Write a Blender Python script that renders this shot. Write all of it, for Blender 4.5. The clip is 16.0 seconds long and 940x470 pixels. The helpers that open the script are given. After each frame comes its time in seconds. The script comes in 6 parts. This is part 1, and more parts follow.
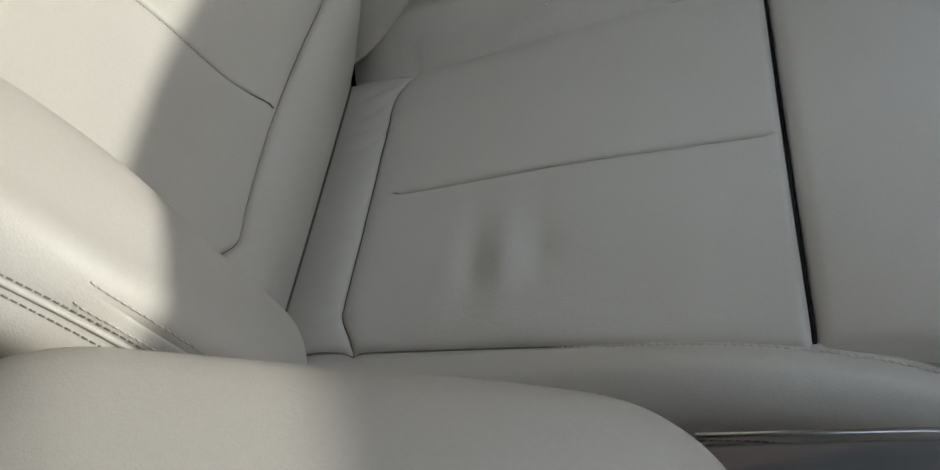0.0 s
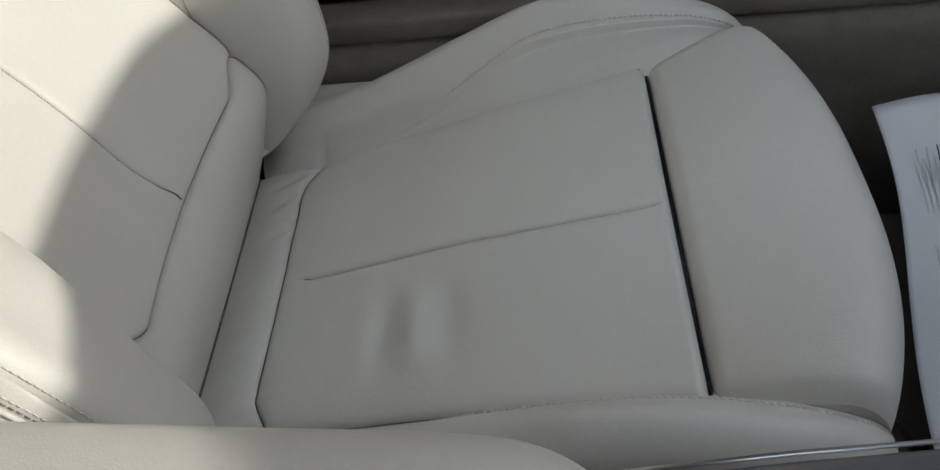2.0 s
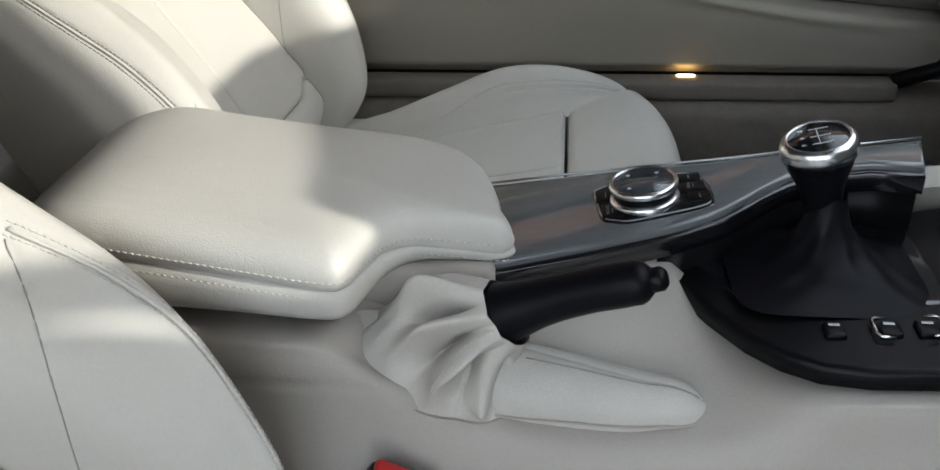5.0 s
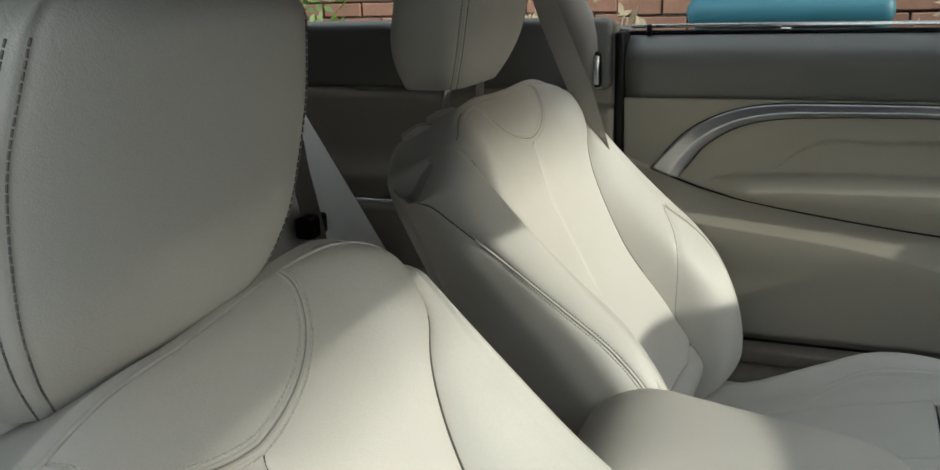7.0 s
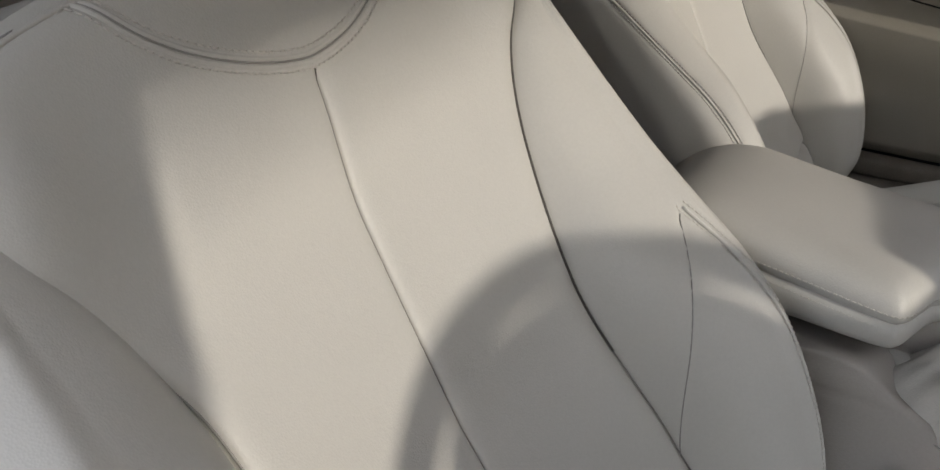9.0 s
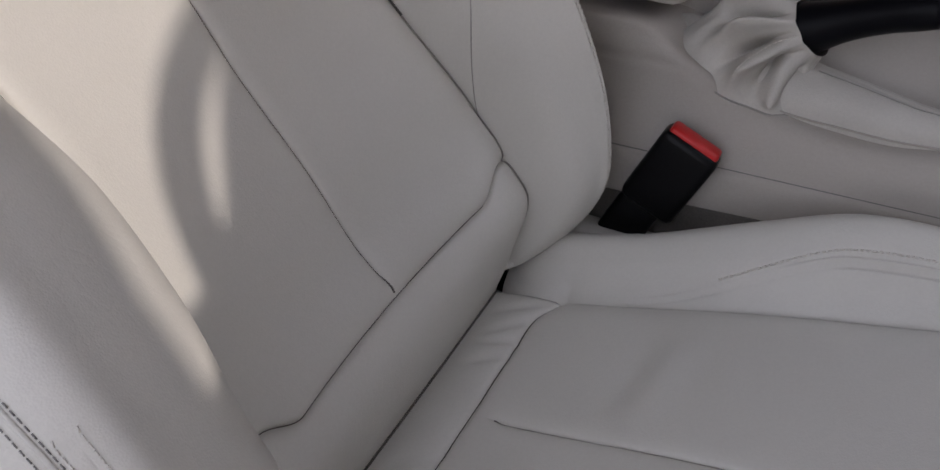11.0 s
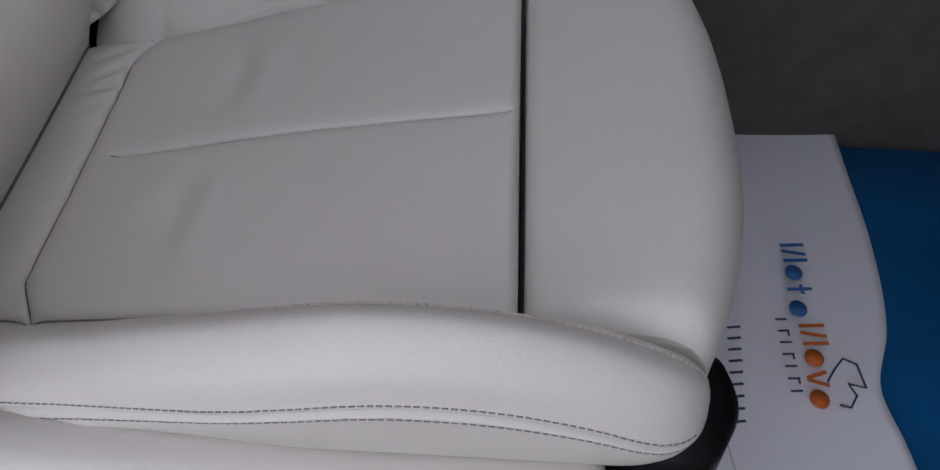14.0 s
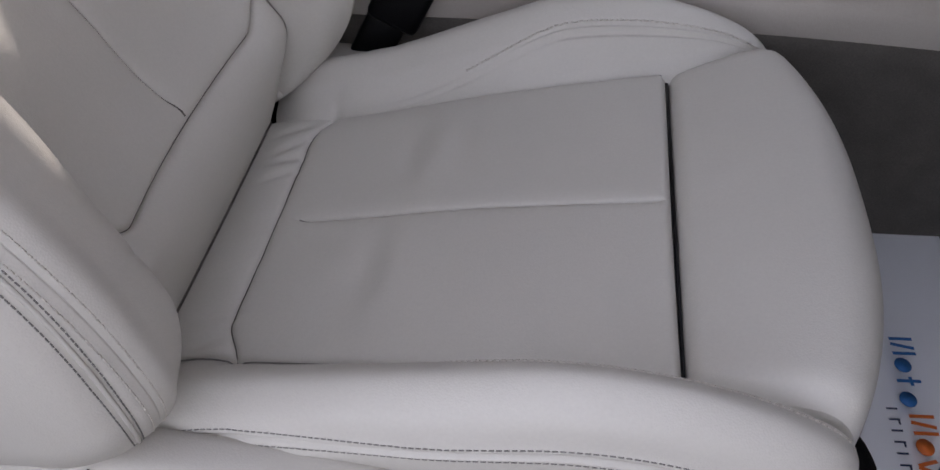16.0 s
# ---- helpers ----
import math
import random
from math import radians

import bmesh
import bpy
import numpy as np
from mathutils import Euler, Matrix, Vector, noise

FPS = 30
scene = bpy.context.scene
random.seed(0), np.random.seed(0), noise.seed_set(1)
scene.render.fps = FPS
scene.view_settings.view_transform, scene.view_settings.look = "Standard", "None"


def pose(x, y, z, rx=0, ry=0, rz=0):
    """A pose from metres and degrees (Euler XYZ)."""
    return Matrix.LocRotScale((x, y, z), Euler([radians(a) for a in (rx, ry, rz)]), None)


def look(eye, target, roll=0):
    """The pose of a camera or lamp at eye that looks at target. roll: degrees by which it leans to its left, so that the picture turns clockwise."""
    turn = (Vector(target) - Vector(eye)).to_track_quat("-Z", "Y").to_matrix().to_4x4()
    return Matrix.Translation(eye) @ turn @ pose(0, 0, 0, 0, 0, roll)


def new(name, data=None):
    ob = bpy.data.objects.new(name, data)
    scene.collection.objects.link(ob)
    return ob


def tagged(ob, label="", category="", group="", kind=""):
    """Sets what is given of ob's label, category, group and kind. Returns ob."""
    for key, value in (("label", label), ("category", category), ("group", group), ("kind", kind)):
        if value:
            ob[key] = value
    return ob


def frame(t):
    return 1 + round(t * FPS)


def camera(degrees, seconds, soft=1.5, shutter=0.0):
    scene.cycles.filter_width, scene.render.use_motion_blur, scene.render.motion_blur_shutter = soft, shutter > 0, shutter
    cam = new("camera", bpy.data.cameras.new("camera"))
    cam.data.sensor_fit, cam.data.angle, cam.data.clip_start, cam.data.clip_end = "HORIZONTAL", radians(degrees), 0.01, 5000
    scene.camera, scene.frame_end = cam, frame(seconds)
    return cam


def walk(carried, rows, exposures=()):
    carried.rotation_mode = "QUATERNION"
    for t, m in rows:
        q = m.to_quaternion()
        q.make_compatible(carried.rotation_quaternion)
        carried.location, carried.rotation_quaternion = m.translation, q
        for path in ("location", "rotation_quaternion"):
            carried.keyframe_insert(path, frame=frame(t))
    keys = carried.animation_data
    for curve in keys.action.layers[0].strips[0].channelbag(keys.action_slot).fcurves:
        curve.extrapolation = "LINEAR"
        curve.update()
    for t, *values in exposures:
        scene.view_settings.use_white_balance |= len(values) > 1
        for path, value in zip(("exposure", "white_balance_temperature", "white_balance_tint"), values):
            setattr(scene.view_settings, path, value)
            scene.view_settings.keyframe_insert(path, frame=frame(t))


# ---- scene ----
cam = camera(54.60, 16.0, soft=1.5)
# seconds, place, pitch, lean, yaw
PATH = [
    (0, 0.2600, -0.0625, 0.8102, -49.60, -11.56, 15.46),
    (0.5, 0.2710, -0.0311, 0.8075, -53.91, -15.55, 15.95),
    (1, 0.2728, -0.0140, 0.7956, -57.94, -16.51, 14.62),
    (1.5, 0.2706, -0.0264, 0.7977, -55.54, -15.76, 14.11),
    (2, 0.2712, -0.0883, 0.8121, -44.04, -7.86, 6.67),
    (2.5, 0.2855, -0.2048, 0.7794, -36.21, -5.88, 6.53),
    (3, 0.3101, -0.3186, 0.7605, -33.19, -5.96, 4.99),
    (3.2, 0.3160, -0.3582, 0.7623, -32.28, -4.05, 3.84),
    (5.3, 0.3568, -0.6027, 0.8329, -28.12, -1.61, 6.75),
    (5.5, 0.3408, -0.6394, 0.8468, -26.26, -2.28, 7.79),
    (6, 0.2897, -0.7307, 0.9057, -19.53, -3.13, 10.98),
    (6.5, 0.2504, -0.7587, 0.9436, -16.81, -3.82, 16.16),
    (7, 0.2119, -0.7575, 0.9672, -16.02, -2.08, 22.66),
    (7.5, 0.1636, -0.7246, 0.9603, -17.37, 0.04, 29.34),
    (8, 0.1704, -0.7159, 0.9296, -20.15, 0.93, 30.90),
    (8.5, 0.1970, -0.7293, 0.8874, -22.05, 1.61, 30.56),
    (9, 0.2393, -0.7476, 0.8502, -26.11, 2.24, 30.40),
    (9.2, 0.2427, -0.7394, 0.8554, -29.49, 1.74, 28.85),
    (11.3, 0.3974, -0.7722, 0.7621, -38.43, -0.45, 25.96),
    (11.5, 0.3994, -0.7726, 0.7511, -39.75, 0.41, 23.81),
    (12, 0.4082, -0.7827, 0.7250, -43.58, 1.50, 19.40),
    (12.5, 0.4188, -0.7936, 0.7182, -45.60, 3.74, 13.01),
    (13, 0.4279, -0.8033, 0.7159, -46.02, 4.53, 5.46),
    (13.5, 0.4352, -0.8200, 0.7218, -46.65, 3.88, 2.51),
    (14, 0.4581, -0.8350, 0.7190, -47.14, 2.62, 0.70),
    (14.5, 0.4314, -0.8429, 0.7394, -44.74, 0.12, 5.31),
    (15, 0.3983, -0.8509, 0.7683, -41.53, -1.51, 9.73),
    (15.5, 0.3839, -0.8624, 0.7777, -40.40, 0.64, 9.69),
    (16, 0.3885, -0.8911, 0.7636, -42.47, 2.51, 5.64),
]

EXPOSURE = [(0.0, 1.60, 6500, 8), (1.0, 1.78, 6500, 8), (2.4, 1.82, 6450, 8), (3.2, 1.97, 6450, 8), (5.5, 2.0, 6500, 8), (6.5, 1.60, 6550, 2), (8.4, 1.56, 6650, 8), (9.2, 0.97, 6750, 14), (11.4, 1.22, 6650, 20), (13.2, 1.27, 6600, 22), (16.0, 1.30, 6650, 21)]
walk(cam, [(t, pose(x, y, z, 90 + pitch, 0, yaw) @ pose(0, 0, 0, 0, 0, lean)) for t, x, y, z, pitch, lean, yaw in PATH], EXPOSURE)

# ---- sky and sun ----
SUN_AZ, SUN_EL = radians(7), radians(20)   # from straight ahead towards the driver's side; height
world = bpy.data.worlds.new("sky")
scene.world = world
world.use_nodes = True
wn = world.node_tree.nodes
sky = wn.new("ShaderNodeTexSky")
sky.sky_type, sky.sun_disc = "NISHITA", False
sky.sun_elevation, sky.sun_rotation = SUN_EL, radians(90) + SUN_AZ
haze = wn.new("ShaderNodeMix")
haze.data_type, haze.inputs[0].default_value, haze.inputs[7].default_value = "RGBA", 0.55, (6.2, 6.5, 7.0, 1)
world.node_tree.links.new(sky.outputs[0], haze.inputs[6])
world.node_tree.links.new(haze.outputs[2], wn["Background"].inputs[0])
sky.dust_density, sky.air_density = 1.2, 1.0
wn["Background"].inputs[1].default_value = 0.15
to_sun = Vector((math.cos(SUN_EL) * math.cos(SUN_AZ), -math.cos(SUN_EL) * math.sin(SUN_AZ), math.sin(SUN_EL)))
sun = new("sun", bpy.data.lights.new("sun", "SUN"))
sun.data.energy, sun.data.angle, sun.data.color = 1.15, radians(1.2), (1.0, 0.955, 0.88)
sun.matrix_world = look(to_sun * 20, (0, 0, 0))


# ---- materials ----
def shader(name, color, rough=0.5, metal=0.0, tone=0.08, tone_scale=9.0, grain=0.0, grain_scale=500.0, bump=0.0, bump_kind="VORONOI", coat=0.0, spec=0.5, second=None, stretch=None, creased=0.0):
    """A surface with two scales of tone and a fine relief."""
    m = bpy.data.materials.new(name)
    m.use_nodes = True
    nt = m.node_tree
    n, l = nt.nodes, nt.links
    b = n["Principled BSDF"]
    co = n.new("ShaderNodeTexCoord")
    src = co.outputs["Object"]
    if stretch:
        mp = n.new("ShaderNodeMapping")
        mp.inputs["Scale"].default_value = stretch
        l.new(src, mp.inputs[0])
        src = mp.outputs[0]
    big = n.new("ShaderNodeTexNoise")
    big.inputs["Scale"].default_value, big.inputs["Detail"].default_value = tone_scale, 4
    fine = n.new("ShaderNodeTexNoise")
    fine.inputs["Scale"].default_value, fine.inputs["Detail"].default_value = grain_scale * 0.5, 3
    l.new(src, big.inputs["Vector"]), l.new(src, fine.inputs["Vector"])
    ramp = n.new("ShaderNodeMix")
    ramp.data_type = "RGBA"
    c = Vector(color)
    c2 = Vector(second) if second else c * (1 - tone * 2)
    ramp.inputs[6].default_value, ramp.inputs[7].default_value = (*(c * (1 + (0 if second else tone))), 1), (*c2, 1)
    l.new(big.outputs[0], ramp.inputs[0])
    mul = n.new("ShaderNodeMix")
    mul.data_type, mul.blend_type = "RGBA", "MULTIPLY"
    mul.inputs[0].default_value = grain
    l.new(ramp.outputs[2], mul.inputs[6]), l.new(fine.outputs[0], mul.inputs[7])
    l.new(mul.outputs[2], b.inputs["Base Color"])
    rr = n.new("ShaderNodeMapRange")
    rr.inputs[3].default_value, rr.inputs[4].default_value = rough - 0.06, rough + 0.08
    l.new(big.outputs[0], rr.inputs[0]), l.new(rr.outputs[0], b.inputs["Roughness"])
    b.inputs["Metallic"].default_value, b.inputs["Coat Weight"].default_value = metal, coat
    b.inputs["Coat Roughness"].default_value, b.inputs["Specular IOR Level"].default_value = 0.08, spec
    if bump:
        tex = n.new("ShaderNodeTexVoronoi" if bump_kind == "VORONOI" else "ShaderNodeTexNoise")
        tex.inputs["Scale"].default_value = grain_scale
        l.new(src, tex.inputs["Vector"])
        bp = n.new("ShaderNodeBump")
        bp.inputs["Strength"].default_value, bp.inputs["Distance"].default_value = bump, 0.00045
        l.new(tex.outputs[0], bp.inputs["Height"])
        bp2 = n.new("ShaderNodeBump")
        bp2.inputs["Strength"].default_value, bp2.inputs["Distance"].default_value = 0.18, 0.004
        soft = n.new("ShaderNodeTexNoise")
        soft.inputs["Scale"].default_value, soft.inputs["Detail"].default_value = 22, 3
        l.new(src, soft.inputs["Vector"]), l.new(soft.outputs[0], bp2.inputs["Height"])
        if creased:
            cells = n.new("ShaderNodeTexVoronoi")
            cells.feature = "DISTANCE_TO_EDGE"
            warp = n.new("ShaderNodeTexNoise")
            warp.inputs["Scale"].default_value, warp.inputs["Detail"].default_value = 14, 2
            mix = n.new("ShaderNodeMix")
            mix.data_type, mix.inputs[0].default_value = "VECTOR", 0.06
            l.new(src, warp.inputs["Vector"]), l.new(src, mix.inputs[4]), l.new(warp.outputs[1], mix.inputs[5])
            cells.inputs["Scale"].default_value = 80
            l.new(mix.outputs[1], cells.inputs["Vector"])
            crest = n.new("ShaderNodeMapRange")
            crest.inputs[1].default_value, crest.inputs[2].default_value = 0.0, 0.10
            l.new(cells.outputs["Distance"], crest.inputs[0])
            where = n.new("ShaderNodeMapRange")
            where.inputs[1].default_value, where.inputs[2].default_value, where.inputs[4].default_value = 0.50, 0.72, creased
            l.new(big.outputs[0], where.inputs[0])
            bp3 = n.new("ShaderNodeBump")
            bp3.inputs["Distance"].default_value = 0.0012
            l.new(where.outputs[0], bp3.inputs["Strength"]), l.new(crest.outputs[0], bp3.inputs["Height"])
            l.new(bp3.outputs[0], bp2.inputs["Normal"])
        l.new(bp2.outputs[0], bp.inputs["Normal"]), l.new(bp.outputs[0], b.inputs["Normal"])
    return m


LEATHER = shader("oyster_leather", (0.585, 0.563, 0.515), 0.46, tone=0.06, tone_scale=6, grain=0.09, grain_scale=860, bump=0.25, spec=0.4, creased=0.10)
BOOT_LEATHER = shader("beige_boot_leather", (0.56, 0.53, 0.48), 0.55, tone=0.07, tone_scale=18, grain=0.15, grain_scale=900, bump=0.4, spec=0.3)
# dark tone that puts the shade of the seams onto thin tubes
SEAM_SHADE = shader("seam_shade", (0.11, 0.10, 0.09), 0.9, tone=0.2, tone_scale=200)
THREAD = shader("pale_thread", (0.62, 0.585, 0.53), 0.8, tone=0.1, tone_scale=300)
# darkened leather tone: the shade of creases put into colour
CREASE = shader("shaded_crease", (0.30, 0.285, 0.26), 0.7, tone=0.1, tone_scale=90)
# grey of the dark stitches, also used for shade along the cushion seams
THREAD_AND_SHADE = shader("grey_thread_and_shade", (0.22, 0.21, 0.20), 0.8, tone=0.2, tone_scale=300)
DOOR_PLASTIC = shader("khaki_door_plastic", (0.335, 0.305, 0.255), 0.5, tone=0.04, grain=0.12, grain_scale=900, bump=0.3, spec=0.35)
SOFT_PLASTIC = shader("beige_soft_plastic", (0.415, 0.380, 0.338), 0.55, tone=0.03, grain=0.12, grain_scale=900, bump=0.3, spec=0.35)
PALE_PLASTIC = shader("pale_beige_plastic", (0.56, 0.535, 0.49), 0.5, tone=0.03, grain=0.1, grain_scale=1000, bump=0.2)
DARK_TRIM = shader("dark_grey_soft_plastic", (0.15, 0.15, 0.138), 0.5, tone=0.05, grain=0.2, grain_scale=1000, bump=0.3)
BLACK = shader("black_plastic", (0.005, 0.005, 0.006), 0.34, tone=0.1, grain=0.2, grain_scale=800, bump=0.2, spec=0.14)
GLOSS_BLACK = shader("gloss_black", (0.008, 0.008, 0.010), 0.15, tone=0.05, coat=0.6)
BLACK_LEATHER = shader("black_leather", (0.006, 0.006, 0.008), 0.36, tone=0.15, grain=0.2, grain_scale=900, bump=0.14, spec=0.10)
CHROME = shader("satin_chrome", (0.72, 0.72, 0.73), 0.22, metal=1.0, tone=0.03)
ALU = shader("brushed_aluminium", (0.55, 0.56, 0.57), 0.34, metal=1.0, tone=0.05, grain=0.2, grain_scale=500, stretch=(0.1, 1, 6))
WOOD = shader("grey_fineline_veneer", (0.14, 0.146, 0.152), 0.05, tone=0.06, tone_scale=40, grain=0.25, grain_scale=900, coat=0.8, stretch=(0.02, 1, 1))
CARPET = shader("taupe_carpet", (0.27, 0.24, 0.205), 0.95, tone=0.12, tone_scale=40, grain=0.5, grain_scale=1400, bump=0.8, bump_kind="NOISE", spec=0.1)
# darkened plastic tone for the shade in the map pocket
POCKET_SHADE = shader("pocket_shade", (0.17, 0.155, 0.138), 0.7, tone=0.05, grain=0.2, grain_scale=900, bump=0.2)
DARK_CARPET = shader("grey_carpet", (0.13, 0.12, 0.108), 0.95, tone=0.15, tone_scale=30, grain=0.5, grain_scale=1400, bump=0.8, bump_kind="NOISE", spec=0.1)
RED = shader("red_plastic", (0.55, 0.012, 0.012), 0.35, tone=0.05)
WEB = shader("belt_webbing", (0.42, 0.39, 0.35), 0.7, tone=0.05, grain=0.3, grain_scale=1500, bump=0.5, stretch=(1, 1, 3))
PAPER = shader("printed_paper", (0.78, 0.79, 0.82), 0.6, tone=0.03, tone_scale=5)
INK_BLUE = shader("blue_ink", (0.02, 0.13, 0.36), 0.6)
INK_ORANGE = shader("orange_ink", (0.60, 0.13, 0.02), 0.6)
INK_DARK = shader("dark_blue_ink", (0.02, 0.035, 0.08), 0.6)
BLUE_SHEET = shader("blue_plastic_sheet", (0.0, 0.11, 0.30), 0.35, tone=0.25, tone_scale=12)
TEAL = shader("teal_plastic", (0.015, 0.10, 0.13), 0.5, tone=0.08, tone_scale=5)
BODY_PAINT = shader("dark_metallic_paint", (0.05, 0.05, 0.055), 0.3, metal=0.4, coat=0.8)
CEILING_CLOTH = shader("anthracite_headlining", (0.13, 0.13, 0.13), 0.95, tone=0.04, grain=0.3, grain_scale=1500, bump=0.3)
HEADLINER = shader("pale_headlining", (0.40, 0.38, 0.35), 0.9, tone=0.03, grain=0.2, grain_scale=1500, bump=0.3)
BRICK = shader("red_brown_brick", (0.36, 0.18, 0.115), 0.85, tone=0.2, tone_scale=14, grain=0.4, grain_scale=120, bump=0.6)
MORTAR = shader("pale_mortar", (0.42, 0.38, 0.33), 0.95, tone=0.1, tone_scale=20, grain=0.3, grain_scale=200, bump=0.5)
STONE = shader("sandstone", (0.42, 0.36, 0.26), 0.9, tone=0.2, tone_scale=10, grain=0.4, grain_scale=80, bump=0.8)
LEAF = shader("green_leaf", (0.085, 0.16, 0.03), 0.55, tone=0.3, tone_scale=6)
STRAW = shader("dry_stem", (0.32, 0.26, 0.17), 0.9, tone=0.3, tone_scale=12)
DRIVE = shader("driveway_concrete", (0.28, 0.273, 0.257), 0.9, tone=0.15, tone_scale=2, grain=0.5, grain_scale=150, bump=0.8)
GLASS_DARK = shader("dark_glass_face", (0.05, 0.06, 0.07), 0.12, tone=0.1, coat=0.8)


def glowing(name, color, strength):
    m = bpy.data.materials.new(name)
    m.use_nodes = True
    b = m.node_tree.nodes["Principled BSDF"]
    b.inputs["Base Color"].default_value = (*color, 1)
    b.inputs["Emission Color"].default_value, b.inputs["Emission Strength"].default_value = (*color, 1), strength
    return m


def clear_glass(name, tint):
    m = bpy.data.materials.new(name)
    m.use_nodes = True
    b = m.node_tree.nodes["Principled BSDF"]
    b.inputs["Base Color"].default_value, b.inputs["Roughness"].default_value = (*tint, 1), 0.0
    b.inputs["Transmission Weight"].default_value, b.inputs["IOR"].default_value = 1.0, 1.02
    return m


def car_glass(name, tint):
    """Thin tinted pane: light goes straight through, a little of it is mirrored."""
    m = bpy.data.materials.new(name)
    m.use_nodes = True
    n, l = m.node_tree.nodes, m.node_tree.links
    clear, shine, mix = n.new("ShaderNodeBsdfTransparent"), n.new("ShaderNodeBsdfGlossy"), n.new("ShaderNodeMixShader")
    clear.inputs[0].default_value = (*tint, 1)
    shine.inputs["Roughness"].default_value = 0.02
    mix.inputs[0].default_value = 0.05
    l.new(clear.outputs[0], mix.inputs[1])
    l.new(shine.outputs[0], mix.inputs[2])
    l.new(mix.outputs[0], n["Material Output"].inputs[0])
    return m


LAMP = glowing("warm_lamp", (1.0, 0.62, 0.22), 6.0)
KEY_PRINT = shader("dim_key_print", (0.24, 0.245, 0.25), 0.5)
ICON = shader("pale_icon_print", (0.55, 0.56, 0.58), 0.5)
GLASS = clear_glass("window_glass", (0.96, 0.98, 0.97))
SCREEN_GLASS = car_glass("tinted_screen_glass", (0.95, 0.965, 0.955))


# ---- mesh helpers ----
def curve(x, xs, ys):
    """A smooth curve through the given places."""
    xs, ys, x = np.array(xs, float), np.array(ys, float), np.asarray(x, float)
    m = np.gradient(ys, xs)
    x = np.clip(x, xs[0], xs[-1])
    i = np.clip(np.searchsorted(xs, x, side="right") - 1, 0, len(xs) - 2)
    h = xs[i + 1] - xs[i]
    t = (x - xs[i]) / h
    return (2 * t**3 - 3 * t**2 + 1) * ys[i] + (t**3 - 2 * t**2 + t) * h * m[i] + (3 * t**2 - 2 * t**3) * ys[i + 1] + (t**3 - t**2) * h * m[i + 1]


def step(a, b, x):
    t = np.clip((np.asarray(x, float) - a) / (b - a), 0, 1)
    return t * t * (3 - 2 * t)


def groove(dist, depth, width):
    a = np.abs(dist)
    return -depth * (0.62 * np.exp(-a / (0.34 * width)) + 0.38 * np.exp(-((a / (1.9 * width)) ** 1.5)))


def part(name, verts, faces, material, parent=None, label="", smooth=True):
    """One mesh object, under a thing or a part, or top-level when parent is None."""
    me = bpy.data.meshes.new(name)
    me.from_pydata([tuple(map(float, v)) for v in verts], [], faces)
    me.materials.append(material)
    if smooth:
        me.shade_smooth()
    ob = new(name, me)
    if parent:
        ob.parent = parent
    if label:
        ob["label"] = label
    return ob


def empty(name, at=(0, 0, 0)):
    ob = new(name)
    ob.empty_display_size = 0.05
    ob.matrix_world = Matrix.Translation(at)
    return ob


def grid(X, Y, Z, flip=False, loop_u=False, loop_v=False):
    """Verts and faces of a sheet given as three arrays (u, v)."""
    nu, nv = X.shape
    verts = np.stack([X, Y, Z], -1).reshape(-1, 3)
    faces = []
    for i in range(nu if loop_u else nu - 1):
        for j in range(nv if loop_v else nv - 1):
            a, b = i * nv + j, ((i + 1) % nu) * nv + j
            c, d = ((i + 1) % nu) * nv + (j + 1) % nv, i * nv + (j + 1) % nv
            faces.append((a, d, c, b) if flip else (a, b, c, d))
    return verts, faces


def padded(X, Y, Z, inward, flip=False):
    """A sheet with a skirt turned inwards all round, so that it has thickness."""
    nu, nv = X.shape
    verts, faces = grid(X, Y, Z, flip)
    ring = [(i, 0) for i in range(nu)] + [(nu - 1, j) for j in range(1, nv)] + [(i, nv - 1) for i in range(nu - 2, -1, -1)] + [(0, j) for j in range(nv - 2, 0, -1)]
    base = len(verts)
    ids = [i * nv + j for i, j in ring]
    verts = np.vstack([verts, verts[ids] + np.array(inward)])
    n = len(ids)
    for k in range(n):
        a, b, c, d = ids[k], ids[(k + 1) % n], base + (k + 1) % n, base + k
        faces.append((a, b, c, d) if flip else (a, d, c, b))
    return verts, faces


def boxed(sx, sy, sz, r=0.004, seg=2, at=(0, 0, 0)):
    """Verts and faces of a box with rounded edges."""
    bm = bmesh.new()
    bmesh.ops.create_cube(bm, size=1, matrix=Matrix.Diagonal((sx, sy, sz, 1)))
    if r:
        bmesh.ops.bevel(bm, geom=bm.edges[:], offset=r, segments=seg, profile=0.5, affect="EDGES")
    return from_bm(bm, Matrix.Translation(at))


def from_bm(bm, m=Matrix()):
    bm.verts.ensure_lookup_table()
    bm.verts.index_update()
    verts = [tuple(m @ v.co) for v in bm.verts]
    faces = [tuple(v.index for v in f.verts) for f in bm.faces]
    bm.free()
    return verts, faces


def moved(vf, m):
    return [tuple(m @ Vector(v)) for v in vf[0]], vf[1]


def joined(*many):
    verts, faces = [], []
    for v, f in many:
        k = len(verts)
        verts += [tuple(p) for p in v]
        faces += [tuple(i + k for i in q) for q in f]
    return verts, faces


